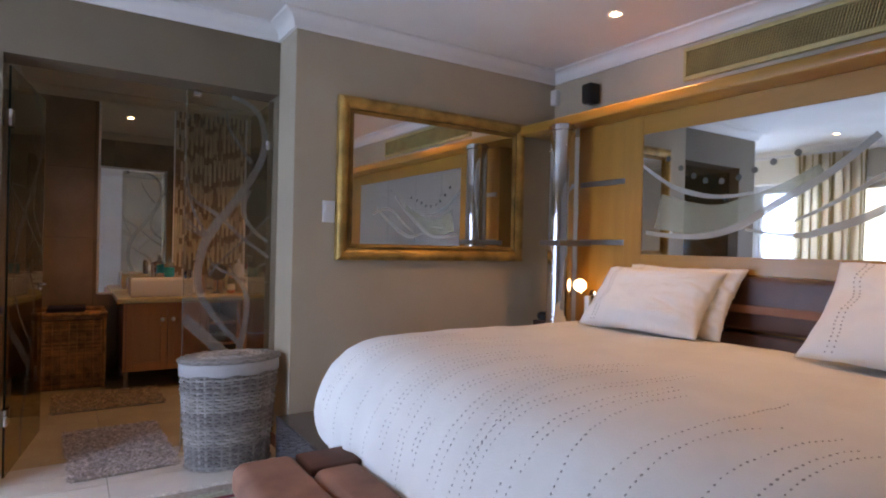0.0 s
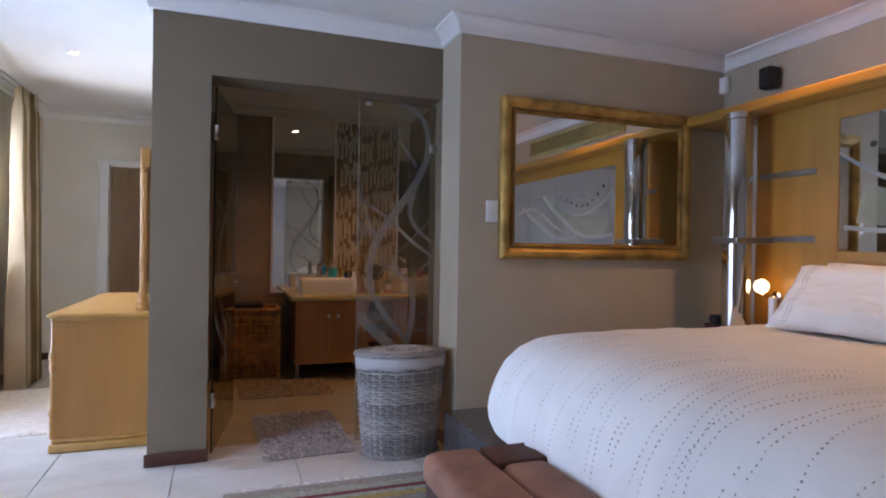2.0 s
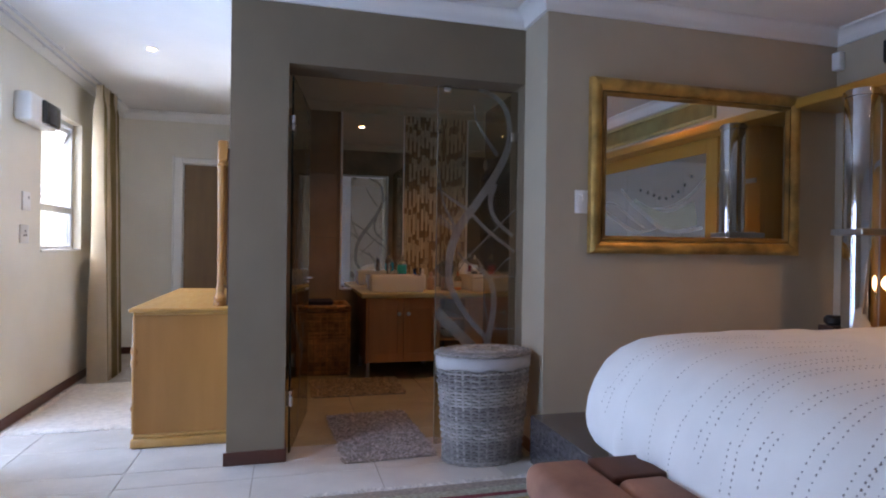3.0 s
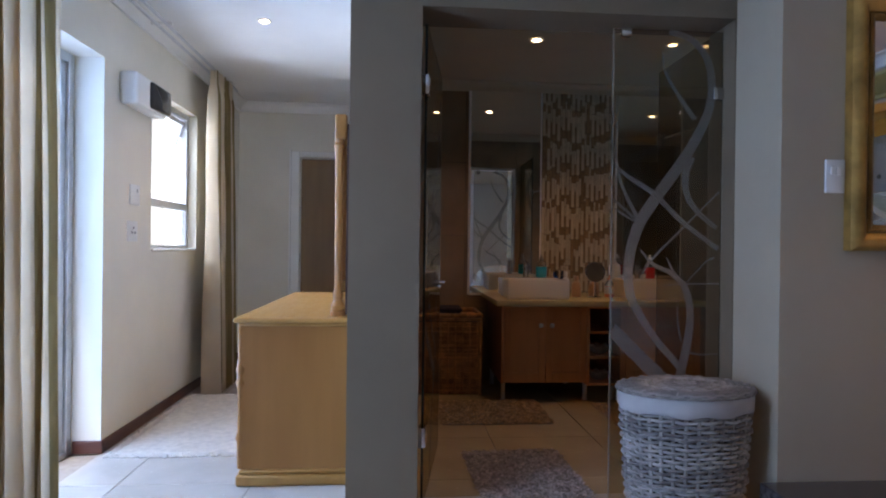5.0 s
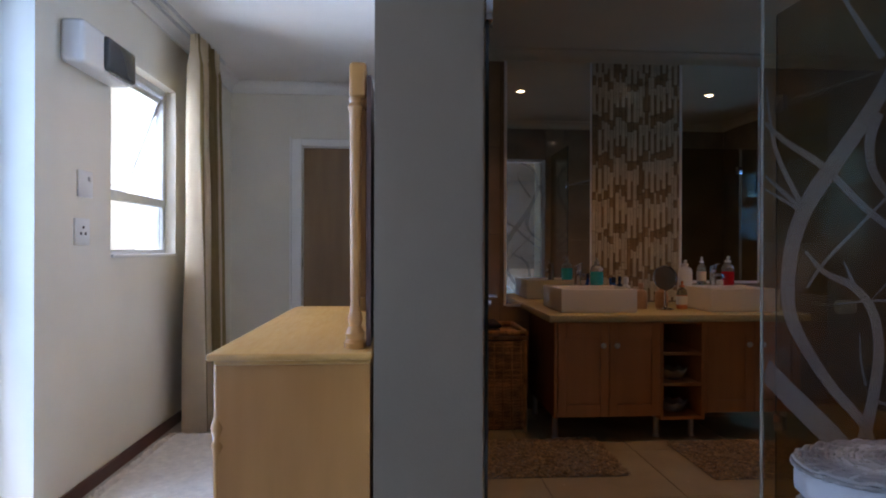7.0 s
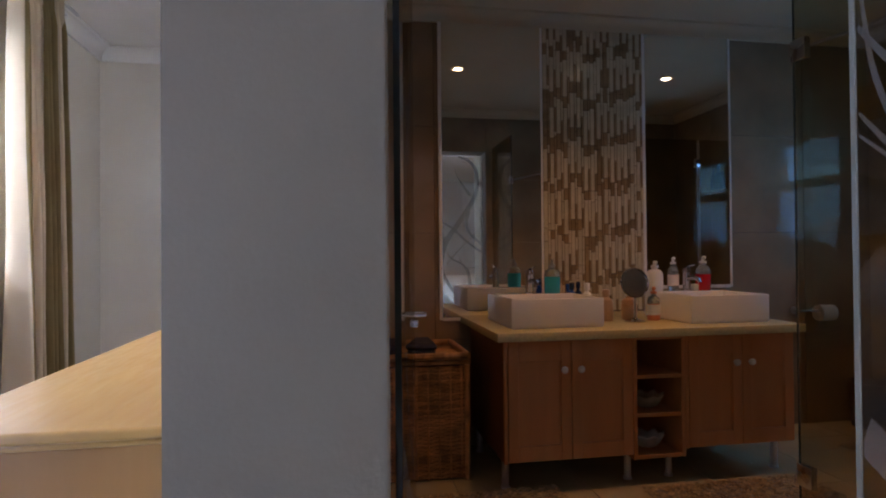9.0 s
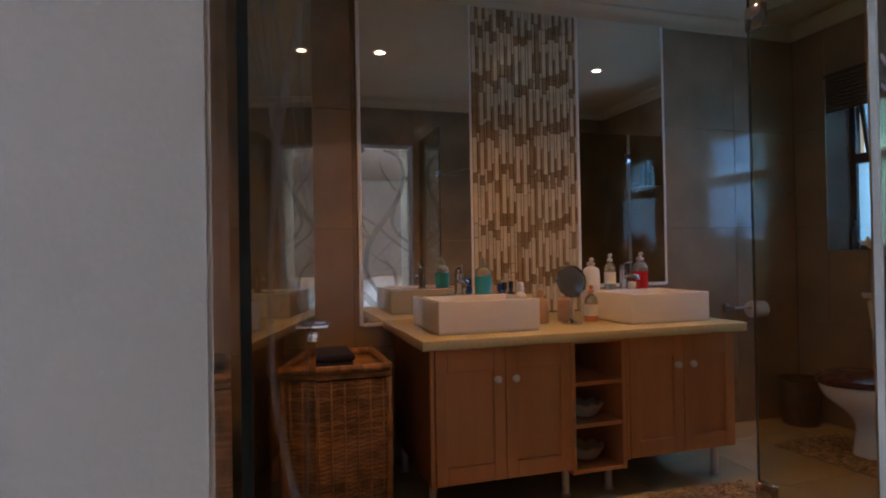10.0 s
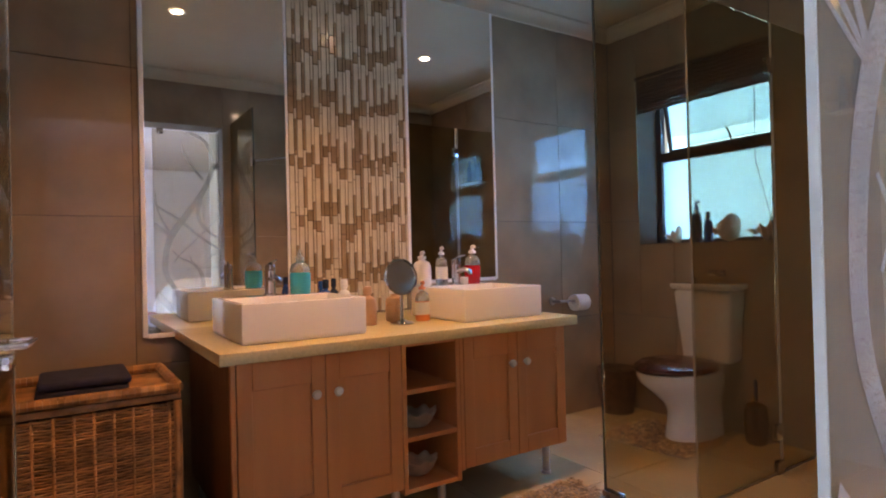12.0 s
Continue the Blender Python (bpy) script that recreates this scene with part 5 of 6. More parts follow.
def pump_bottle(x, y, z, h, r, body, cap, label, flat=0.7, pump=True, full=1.0):
    th = thing("soap_bottle", (x, y, z), label, "bottle", "toiletries")
    neck = [(r * 0.85, h * 0.68), (r * 0.35, h * 0.76), (r * 0.35, h * 0.80)]
    if full < 1.0:
        part("liquid", lathe([(r * 0.9, 0), (r, 0.006), (r, h * full), (0.001, h * full + 0.001)], (x, y, z), 20, sy=flat), body, th, smooth=True)
        part("bottle", lathe([(r, h * full + 0.0015), (r, h * 0.57)] + neck, (x, y, z), 20, sy=flat), CLEARB, th, "clear plastic upper part", smooth=True)
    else:
        part("bottle", lathe([(r * 0.9, 0), (r, 0.006), (r, h * 0.55)] + neck, (x, y, z), 20, sy=flat), body, th, smooth=True)
    part("liquid_label", lathe([(r * 1.01, h * 0.16), (r * 1.012, h * 0.2), (r * 1.012, h * 0.45), (r * 1.01, h * 0.48)], (x, y, z), 20, sy=flat), body if body in (TEAL, REDS, DARKB, BLUEB, TANB) else PLASTIC, th)
    if pump:
        part("collar", lathe([(r * 0.45, h * 0.80), (r * 0.45, h * 0.87), (r * 0.2, h * 0.88), (r * 0.2, h * 0.95)], (x, y, z), 14), cap, th, smooth=True)
        part("pump_head", tube([(x, y, z + h * 0.97), (x - r * 0.2, y - r * 0.6, z + h * 0.985), (x - r * 0.4, y - r * 1.1, z + h * 0.96)], [0.009, 0.008, 0.005], 8), cap, th, smooth=True)
    else:
        part("cap", lathe([(r * 0.5, h * 0.80), (r * 0.5, h * 0.97), (r * 0.42, h)], (x, y, z), 14), cap, th, smooth=True)


LEDGE = 0.888
pump_bottle(0.89, 5.645, LEDGE, 0.175, 0.043, TEAL, CLEARB, "clear pump bottle half full of teal liquid soap", full=0.5)
pump_bottle(1.487, 5.665, LEDGE, 0.16, 0.046, PLASTIC, PLASTIC, "white pump lotion bottle")
pump_bottle(1.60, 5.67, LEDGE, 0.18, 0.03, CLEARB, PLASTIC, "clear pump bottle nearly empty", 0.9)
pump_bottle(1.765, 5.645, LEDGE, 0.185, 0.042, REDS, PLASTIC, "clear pump bottle of red liquid soap with a white pump", full=0.48)
pump_bottle(1.385, 5.50, 0.749, 0.17, 0.034, PEACH, PEACH, "clear pump bottle of peach liquid soap", full=0.5)
pump_bottle(1.137, 5.53, 0.749, 0.16, 0.036, TANB, TANB, "tan plastic toiletry tub", 1.0, False)
pump_bottle(1.29, 5.58, 0.749, 0.15, 0.04, TANB, WHITE, "tan plastic toiletry tub with a white lid", 1.0, False)
pump_bottle(1.09, 5.66, 0.749, 0.19, 0.03, PLASTIC, PLASTIC, "white capped cream bottle", 1.0, False)
pump_bottle(1.03, 5.72, 0.749, 0.19, 0.028, BLUEB, DARKB, "blue capped toiletry bottle", 1.0, False)
pump_bottle(1.04, 5.80, 0.749, 0.18, 0.025, BLUEB, BLUEB, "blue capped toiletry bottle", 1.0, False)
pump_bottle(1.10, 5.80, 0.749, 0.19, 0.024, DARKB, DARKB, "dark capped toiletry bottle", 1.0, False)
bar = thing("soap_dish", (1.755, 5.645, LEDGE), "small white block of soap on the basin ledge", "soap")
part("soap", bx(1.695, 1.73, 5.63, 5.66, LEDGE, LEDGE + 0.035, bev=0.006, seg=3), PLASTIC, bar, smooth=True)
mm = thing("shaving_mirror", (1.258, 5.46, 0.749), "round chrome magnifying mirror on a slim stand", "mirror")
part("base", lathe([(0.0, 0), (0.052, 0), (0.052, 0.006), (0.02, 0.014), (0.008, 0.022), (0.006, 0.12), (0.01, 0.125), (0.0, 0.13)], (1.258, 5.46, 0.749), 28), CHROME, mm, smooth=True)
tm = Matrix.Translation((1.258, 5.46, 0.945)) @ Matrix.Rotation(radians(80), 4, "X") @ Matrix.Rotation(radians(0), 4, "Y")
part("rim", lathe([(0.07, -0.006), (0.077, -0.004), (0.077, 0.005), (0.07, 0.007), (0.07, 0.003)], (0, 0, 0), 36, turn=tm, caps=False), CHROME, mm, smooth=True)
part("glass", lathe([(0.0, -0.005), (0.0695, -0.005), (0.0695, 0.002), (0.0, 0.002)], (0, 0, 0), 36, turn=tm), MIRROR, mm)


def shell(x, y, z, s, material, label, rot=0.0):
    th = thing("sea_shell", (x, y, z), label, "shell", "sea shells")
    bm = bmesh.new()
    n, mseg = 40, 12
    R = Matrix.Translation((x, y, z)) @ Matrix.Rotation(rot, 4, "Z")
    rows = []
    for i in range(n + 1):
        t = i / n
        a = t * 2.6 * 2 * math.pi
        rad = s * 0.55 * (1 - t) ** 1.1 + 0.002
        c = Vector((s * (0.9 * t - 0.25) , 0.22 * s * (1 - t) * math.cos(a), s * 0.36 + 0.16 * s * (1 - t) * math.sin(a)))
        rows.append([bm.verts.new(R @ (c + Vector((0, rad * (0.8 + 0.12 * math.sin(5 * b)) * math.cos(b) * 0.72, rad * 0.62 * math.sin(b))))) for b in (2 * math.pi * k / mseg for k in range(mseg))])
    for p, q in zip(rows, rows[1:]):
        for k in range(mseg):
            bm.faces.new((p[k], p[(k + 1) % mseg], q[(k + 1) % mseg], q[k]))
    bm.faces.new(rows[0])
    bm.faces.new(rows[-1])
    zmin = min(v.co.z for v in bm.verts)
    bmesh.ops.translate(bm, verts=bm.verts, vec=(0, 0, z - zmin))
    part("shell", bm, material, th, smooth="all")


def clam(x, y, z, s):
    th = thing("clam_shell", (x, y, z), "white ribbed clam shell with a wavy rim on the shelf", "shell", "clam shells")
    bm = bmesh.new()
    rows = []
    for j in range(9):
        f = j / 8
        rows.append([bm.verts.new((x + s * (0.25 + 0.75 * f ** 0.7) * math.cos(a) * (1 + 0.07 * f * math.cos(8 * a)), y + 0.75 * s * (0.25 + 0.75 * f ** 0.7) * math.sin(a) * (1 + 0.07 * f * math.cos(8 * a)), z + s * 0.75 * f ** 1.6 * (1 + 0.12 * math.cos(8 * a)))) for a in (2 * math.pi * k / 48 for k in range(48))])
    for p, q in zip(rows, rows[1:]):
        for k in range(48):
            bm.faces.new((p[k], p[(k + 1) % 48], q[(k + 1) % 48], q[k]))
    bm.faces.new(rows[0])
    bmesh.ops.solidify(bm, geom=bm.faces[:], thickness=0.005)
    part("valve", bm, SHELLW, th, smooth="all")


clam(1.262, 5.36, 0.344, 0.085)
clam(1.262, 5.36, 0.152, 0.085)

# ---- bathroom mirrors and mosaic on the back wall ----
YB = 6.0
def wall_mirror(x0, x1, z0, z1, label):
    th = thing("wall_mirror", ((x0 + x1) / 2, YB, z0), label, "mirror", "bathroom mirrors")
    part("glass", bx(x0 + 0.013, x1 - 0.013, YB - 0.012, YB - 0.003, z0 + 0.013, z1 - 0.003), MIRROR, th)
    for b in ((x0 - 0.006, x0 + 0.0125, z0, z1), (x1 - 0.0125, x1, z0, z1), (x0 + 0.0128, x1 - 0.0128, z0 - 0.006, z0 + 0.0125)):
        part("edge_trim", bx(b[0], b[1], YB - 0.016, YB - 0.001, b[2], b[3], bev=0.002), WHITE, th, "pale edge trim")


wall_mirror(0.352, 0.968, 0.725, 2.435, "tall wall mirror with a pale edge trim")
wall_mirror(1.607, 2.195, 0.885, 2.435, "tall wall mirror with a pale edge trim")

MX0, MX1, MZ0, MZ1 = 0.971, 1.604, 0.752, 2.435
ms = structure(part("mosaic_bed", bx(MX0, MX1, YB - 0.006, YB - 0.0005, MZ0, MZ1), WALLG), "mosaic strip between the mirrors")
rng = random.Random(12)
ncol = 30
COLW = [0.027 if c % 2 == 0 else 0.0155 for c in range(ncol)]
COLX = [MX0 + sum(COLW[:c]) * (MX1 - MX0) / sum(COLW) for c in range(ncol + 1)]


def stick(bm, x0, x1, z0, z1, y0, y1):
    e = 0.0012
    f = [bm.verts.new(p) for p in ((x0 + e, y0, z0 + e), (x1 - e, y0, z0 + e), (x1 - e, y0, z1 - e), (x0 + e, y0, z1 - e))]
    g = [bm.verts.new(p) for p in ((x0, y1, z0), (x1, y1, z0), (x1, y1, z1), (x0, y1, z1))]
    bm.faces.new(f)
    for i in range(4):
        bm.faces.new((f[i], g[i], g[(i + 1) % 4], f[(i + 1) % 4]))


STICKS = []
U = 0.013
rows_n = int((MZ1 - MZ0) / U)
BAND = 21
for c in range(ncol):
    b0 = -rng.choice((0, 1, 2, 4, 5)) - (c // 4 % 2) * 3
    while b0 < rows_n:
        if c % 2 == 0:
            cut = rng.randint(14, 17)
            cells = [(0, cut, False), (cut, BAND, True)]
        else:
            cut, cut2 = rng.randint(7, 11), rng.randint(15, 19)
            cells = [(0, cut, True), (cut, cut2, False), (cut2, BAND, rng.random() < 0.7)]
        for a, b, dk in cells:
            a, b = min(max(b0 + a, 0), rows_n), min(max(b0 + b, 0), rows_n)
            if b > a:
                STICKS.append((c, a, b - a, dk if rng.random() < 0.96 else not dk))
        b0 += BAND
cache = {}
rest = {False: bmesh.new(), True: bmesh.new()}
single = 0
for c, z, n, dk in sorted(STICKS, key=lambda q: abs(q[1] - 30)):
    x0, z0, wst = COLX[c], MZ0 + 0.002 + z * U, COLX[c + 1] - COLX[c]
    y0 = YB - 0.0125 + rng.uniform(-0.001, 0.001)
    if single < 300:
        key = (n, dk, c % 2)
        if key not in cache:
            b2 = bmesh.new()
            stick(b2, 0.0011, wst - 0.0011, 0.0011, n * U - 0.0011, 0.0, 0.007)
            bmesh.ops.recalc_face_normals(b2, faces=b2.faces)
            cache[key] = bpy.data.meshes.new("mosaic_stick")
            b2.to_mesh(cache[key])
            b2.free()
            cache[key].materials.append(MOSAICD if dk else MOSAIC)
        ob = new("mosaic_stick", cache[key])
        ob.location = (x0, y0, z0)
        ob.parent = ms
        single += 1
    else:
        stick(rest[dk], x0 + 0.0011, x0 + wst - 0.0011, z0 + 0.0011, z0 + n * U - 0.0011, y0, YB - 0.0055)
tagged(part("mosaic_field", rest[False], MOSAIC, ms, "cream glass mosaic sticks"), kind="stuff")
tagged(part("mosaic_field", rest[True], MOSAICD, ms, "brown glass mosaic sticks"), kind="stuff")

# ---- cane hamper and towel ring ----
hp = thing("cane_hamper", (0.16, 5.62, 0), "square brown cane laundry hamper with a wrapped rim lid", "hamper")
HX0, HX1, HY0, HY1 = -0.10, 0.40, 5.50, 5.96
# Dark box inside the cane gives the shade in its gaps.
part("gap_shade_box", bx(HX0 + 0.012, HX1 - 0.012, HY0 + 0.012, HY1 - 0.012, 0.01, 0.555), CANE_GAP, hp)
bm = bmesh.new()
def rect_loop(inset, z, ph0, amp):
    pts = []
    x0, x1, y0, y1 = HX0 + inset, HX1 - inset, HY0 + inset, HY1 - inset
    n = 52
    for (ax, ay), (bx2, by2), nn in (((x0, y0), (x1, y0), (0, -1)), ((x1, y0), (x1, y1), (1, 0)), ((x1, y1), (x0, y1), (0, 1)), ((x0, y1), (x0, y0), (-1, 0))):
        for i in range(n):
            f = i / n
            k = amp * math.sin(f * 2 * math.pi * 4.5 + ph0)
            pts.append((ax + (bx2 - ax) * f + nn[0] * k, ay + (by2 - ay) * f + nn[1] * k, z + 0.0008 * math.sin(i * 0.9)))
    return pts
for k in range(58):
    tube(rect_loop(0.006, 0.02 + k * 0.0093, math.pi * (k % 2), 0.0032), 0.0043, 5, bm, closed=True)
for k in range(9):
    for y in (HY0 + 0.004, HY1 - 0.004):
        x = HX0 + 0.03 + k * (HX1 - HX0 - 0.06) / 8
        tube([(x, y, 0.012), (x, y, 0.556)], 0.0055, 5, bm)
tagged(part("woven_cane", bm, CANE, hp, "dark woven cane", smooth="all"), kind="stuff")
for x, y in ((HX0, HY0), (HX1, HY0), (HX0, HY1), (HX1, HY1)):
    part("corner_post", lathe([(0.012, 0.003), (0.013, 0.56)], (x * 0.985 + 0.0025, y, 0), 12), CANEWRAP, hp, smooth=True)
lidh = part("lid", bx(HX0 - 0.008, HX1 + 0.008, HY0 - 0.008, HY1 + 0.008, 0.562, 0.585, bev=0.008), CANE, hp, "cane lid with a wrapped rim", smooth=True)
bm = bmesh.new()
edges = [((HX0, HY0), (HX1, HY0)), ((HX1, HY0), (HX1, HY1)), ((HX1, HY1), (HX0, HY1)), ((HX0, HY1), (HX0, HY0))]
for (ax, ay), (bx2, by2) in edges:
    n = 26
    for i in range(n):
        f0, f1 = i / n, (i + 0.94) / n
        tube([(ax + (bx2 - ax) * f0, ay + (by2 - ay) * f0, 0.604), (ax + (bx2 - ax) * f1, ay + (by2 - ay) * f1, 0.604)], 0.0175, 8, bm)
tagged(part("wrapped_rim", bm, CANEWRAP, lidh, "golden cane-wrapped rim", smooth=True), kind="stuff")
tw = thing("folded_towel", (0.13, 5.62, 0.60), "folded navy towel lying on the hamper lid", "towel")
for z, dx in ((0.588, 0.0), (0.618, 0.008)):
    bm = bx(-0.01 + dx, 0.26 + dx, 5.60, 5.88, z, z + 0.029, bev=0.012, seg=3)
    for v in bm.verts:
        v.co.z += 0.004 * noise.noise((v.co.x * 12, v.co.y * 12, z))
    part("fold", bm, TOWELC, tw, smooth=True)
# ---- toilet corner ----
TY = 5.255
tl = thing("toilet", (2.9, TY, 0), "white close-coupled toilet with a mahogany seat", "toilet")
def cistern(z0, z1, taper, x0, half, name, bev):
    bm = bx(x0, 3.199, TY - half, TY + half, z0, z1, bev=bev, seg=4)
    for v in bm.verts:
        f = (z1 - v.co.z) / (z1 - z0)
        v.co.y = TY + (v.co.y - TY) * (1 - taper * f)
        v.co.x = 3.199 - (3.199 - v.co.x) * (1 - taper * f)
    part(name, bm, CISTERN, tl, smooth=True)


cistern(0.40, 0.80, 0.2, 3.035, 0.175, "cistern", 0.028)
cistern(0.801, 0.836, 0.04, 3.022, 0.188, "cistern_lid", 0.012)
def loft(rows, material, name, label=""):
    bm = bmesh.new()
    n = 32
    rs = []
    for cx, rx0, rx1, ry, z in rows:
        rs.append([bm.verts.new((cx + (rx1 if math.cos(a) > 0 else rx0) * math.cos(a), TY + ry * math.sin(a), z)) for a in (2 * math.pi * k / n for k in range(n))])
    for p, q in zip(rs, rs[1:]):
        for k in range(n):
            bm.faces.new((p[k], p[(k + 1) % n], q[(k + 1) % n], q[k]))
    bm.faces.new(rs[0][::-1])
    bm.faces.new(rs[-1])
    return part(name, bm, material, tl, label, smooth=True)
loft([(2.93, 0.17, 0.24, 0.115, 0.022), (2.93, 0.165, 0.24, 0.112, 0.05), (2.93, 0.15, 0.24, 0.105, 0.16), (2.91, 0.155, 0.25, 0.115, 0.21), (2.88, 0.20, 0.28, 0.148, 0.27), (2.84, 0.245, 0.30, 0.175, 0.33), (2.83, 0.258, 0.30, 0.186, 0.375), (2.83, 0.256, 0.29, 0.185, 0.39), (2.83, 0.23, 0.26, 0.165, 0.395)], CERAMIC, "bowl")
loft([(2.82, 0.255, 0.2, 0.19, 0.397), (2.82, 0.265, 0.205, 0.198, 0.408), (2.82, 0.26, 0.2, 0.194, 0.425), (2.82, 0.24, 0.18, 0.175, 0.436), (2.82, 0.12, 0.1, 0.09, 0.440)], SEATWOOD, "seat", "dark mahogany toilet seat and lid")
for s in (-0.07, 0.07):
    part("seat_hinge", bx(3.0, 3.022, TY + s - 0.015, TY + s + 0.015, 0.397, 0.43, bev=0.005), CHROME, tl)
part("flush_lever", tube([(3.14, TY + 0.1, 0.838), (3.14, TY + 0.1, 0.87)], 0.016), CHROME, tl, smooth=True)
fv = thing("flush_valve", (3.16, 5.24, 0.9), "chrome flush valve on the tiled wall", "valve")
part("body", tube([(3.199, 5.26, 0.89), (3.15, 5.26, 0.89), (3.14, 5.2, 0.89)], 0.02), CHROME, fv, smooth=True)
part("knob", lathe([(0.024, -0.02), (0.028, 0), (0.024, 0.02)], (3.14, 5.19, 0.89), 16), CHROME, fv, smooth=True)
br = thing("toilet_brush", (3.1, 5.0, 0), "dark toilet brush in a round holder beside the toilet", "toilet brush")
part("holder", lathe([(0.045, 0.003), (0.055, 0.02), (0.06, 0.12), (0.05, 0.2), (0.03, 0.215), (0.012, 0.22)], (3.11, 5.0, 0), 24), BINM, br, smooth=True)
part("handle", lathe([(0.009, 0.218), (0.008, 0.30), (0.012, 0.33), (0.0, 0.34)], (3.11, 5.0, 0), 14), DARKB, br, smooth=True)
bn2 = thing("waste_bin", (3.05, 5.86, 0), "small round brown woven waste bin in the corner", "bin")
part("body", lathe([(0.10, 0.003), (0.115, 0.15), (0.122, 0.27), (0.116, 0.272), (0.108, 0.15), (0.0, 0.02)], (3.05, 5.86, 0), 28), BINM, bn2, smooth=True)
part("rim", lathe([(0.118, 0.268), (0.126, 0.275), (0.118, 0.285), (0.112, 0.275), (0.118, 0.268)], (3.05, 5.86, 0), 28, caps=False), BINM, bn2, smooth=True)
tp = thing("toilet_roll_holder", (2.72, 5.95, 0.72), "toilet roll on a dark metal holder", "toilet roll")
part("arm", tube([(2.63, YB - 0.002, 0.725), (2.63, YB - 0.07, 0.725), (2.86, YB - 0.07, 0.725)], 0.008), STEEL, tp, smooth=True)
part("rose", lathe([(0.024, 0), (0.024, 0.01)], (0, 0, 0), 18, turn=Matrix.Translation((2.63, YB - 0.001, 0.725)) @ Matrix.Rotation(radians(90), 4, "X")), STEEL, tp)
part("roll", lathe([(0.02, -0.05), (0.05, -0.05), (0.05, 0.05), (0.02, 0.05), (0.02, -0.05)], (0, 0, 0), 28, caps=False, turn=Matrix.Translation((2.80, YB - 0.07, 0.712)) @ Matrix.Rotation(radians(90), 4, "Y")), mat("tissue paper", (0.78, 0.76, 0.72), 0.95, bump=0.3), tp, "white paper roll", smooth=True)

# ---- bathroom window ----
WBX = 3.40
bw = thing("window_2", (WBX, 5.35, 1.06), "frosted bathroom window in a dark aluminium frame, top sash ajar", "window", kind="structure")
DALU = mat("dark anodised aluminium", (0.06, 0.065, 0.075), 0.4, 0.7, vary=0.05)
for b in ((WBX, WBX + 0.045, 4.92, 4.955, 1.06, 2.1), (WBX, WBX + 0.045, 5.74, 5.775, 1.06, 2.1), (WBX, WBX + 0.045, 4.955, 5.74, 1.06, 1.095), (WBX, WBX + 0.045, 4.955, 5.74, 2.065, 2.1), (WBX - 0.01, WBX + 0.045, 4.955, 5.74, 1.60, 1.66)):
    part("window_frame", bx(*b, bev=0.003), DALU, bw)
p = part("pane", bx(WBX + 0.02, WBX + 0.026, 4.956, 5.739, 1.096, 1.599), FROST, bw, "frosted pane")
p.visible_shadow = False
tilt = Matrix.Translation((WBX + 0.02, 0, 2.06)) @ Matrix.Rotation(radians(-9), 4, "Y")
bm = bmesh.new()
for b in ((0, 0.03, 4.957, 4.98, -0.40, 0), (0, 0.03, 5.715, 5.738, -0.40, 0), (0, 0.03, 4.98, 5.715, -0.025, 0), (0, 0.03, 4.98, 5.715, -0.40, -0.375)):
    bx(*b, bm=bm)
bmesh.ops.transform(bm, matrix=tilt, verts=bm.verts)
sash2 = part("tilted_sash", bm, DALU, bw)
bm = bx(0.012, 0.018, 4.981, 5.714, -0.374, -0.026)
bmesh.ops.transform(bm, matrix=tilt, verts=bm.verts)
p = part("pane", bm, FROST, sash2, "frosted pane")
p.visible_shadow = False
part("stay", tube([(WBX - 0.012, 5.25, 1.665), (WBX - 0.03, 5.25, 1.69), (WBX - 0.02, 5.28, 1.75)], 0.006), DALU, bw, "dark window stay", smooth=True)
structure(part("window_sill", bx(3.213, WBX - 0.002, 4.922, 5.773, 1.0605, 1.068), WALLT), "brown tiled window sill")
bl = thing("window_blind", (3.22, 5.35, 1.9), "rolled-up dark brown slatted blind above the frosted window", "blind")
for k in range(9):
    part("slat", bx(3.214 - 0.012, 3.2135, 4.93, 5.77, 1.905 + k * 0.0235, 1.905 + k * 0.0235 + 0.022, bev=0.004), BLIND, bl)
part("head_rail", bx(3.19, 3.2125, 4.925, 5.775, 2.117, 2.14), BLIND, bl)
part("pull_cord", tube([(3.197, 5.01, 1.905), (3.198, 5.015, 1.5), (3.197, 4.93, 1.15)], 0.0025, 5), DARKB, bl)
SILL = 1.069
shell(3.30, 5.575, SILL, 0.13, SHELLW, "pale spiral sea shell on the window sill", 1.7)
shell(3.29, 5.235, SILL, 0.20, SHELLM, "large pink conch shell on the window sill", 1.4)
shell(3.29, 5.02, SILL, 0.155, SHELLM, "pink conch shell on the window sill", 1.9)
pump_bottle(3.30, 5.680, SILL, 0.18, 0.026, DARKB, DARKB, "small dark bottle on the window sill", 1.0, False)
pump_bottle(3.30, 5.435, SILL, 0.25, 0.03, DARKB, BLUEB, "dark pump bottle on the window sill", 1.0)
pump_bottle(3.30, 5.360, SILL, 0.18, 0.026, BLUEB, DARKB, "dark blue capped bottle on the window sill", 1.0, False)

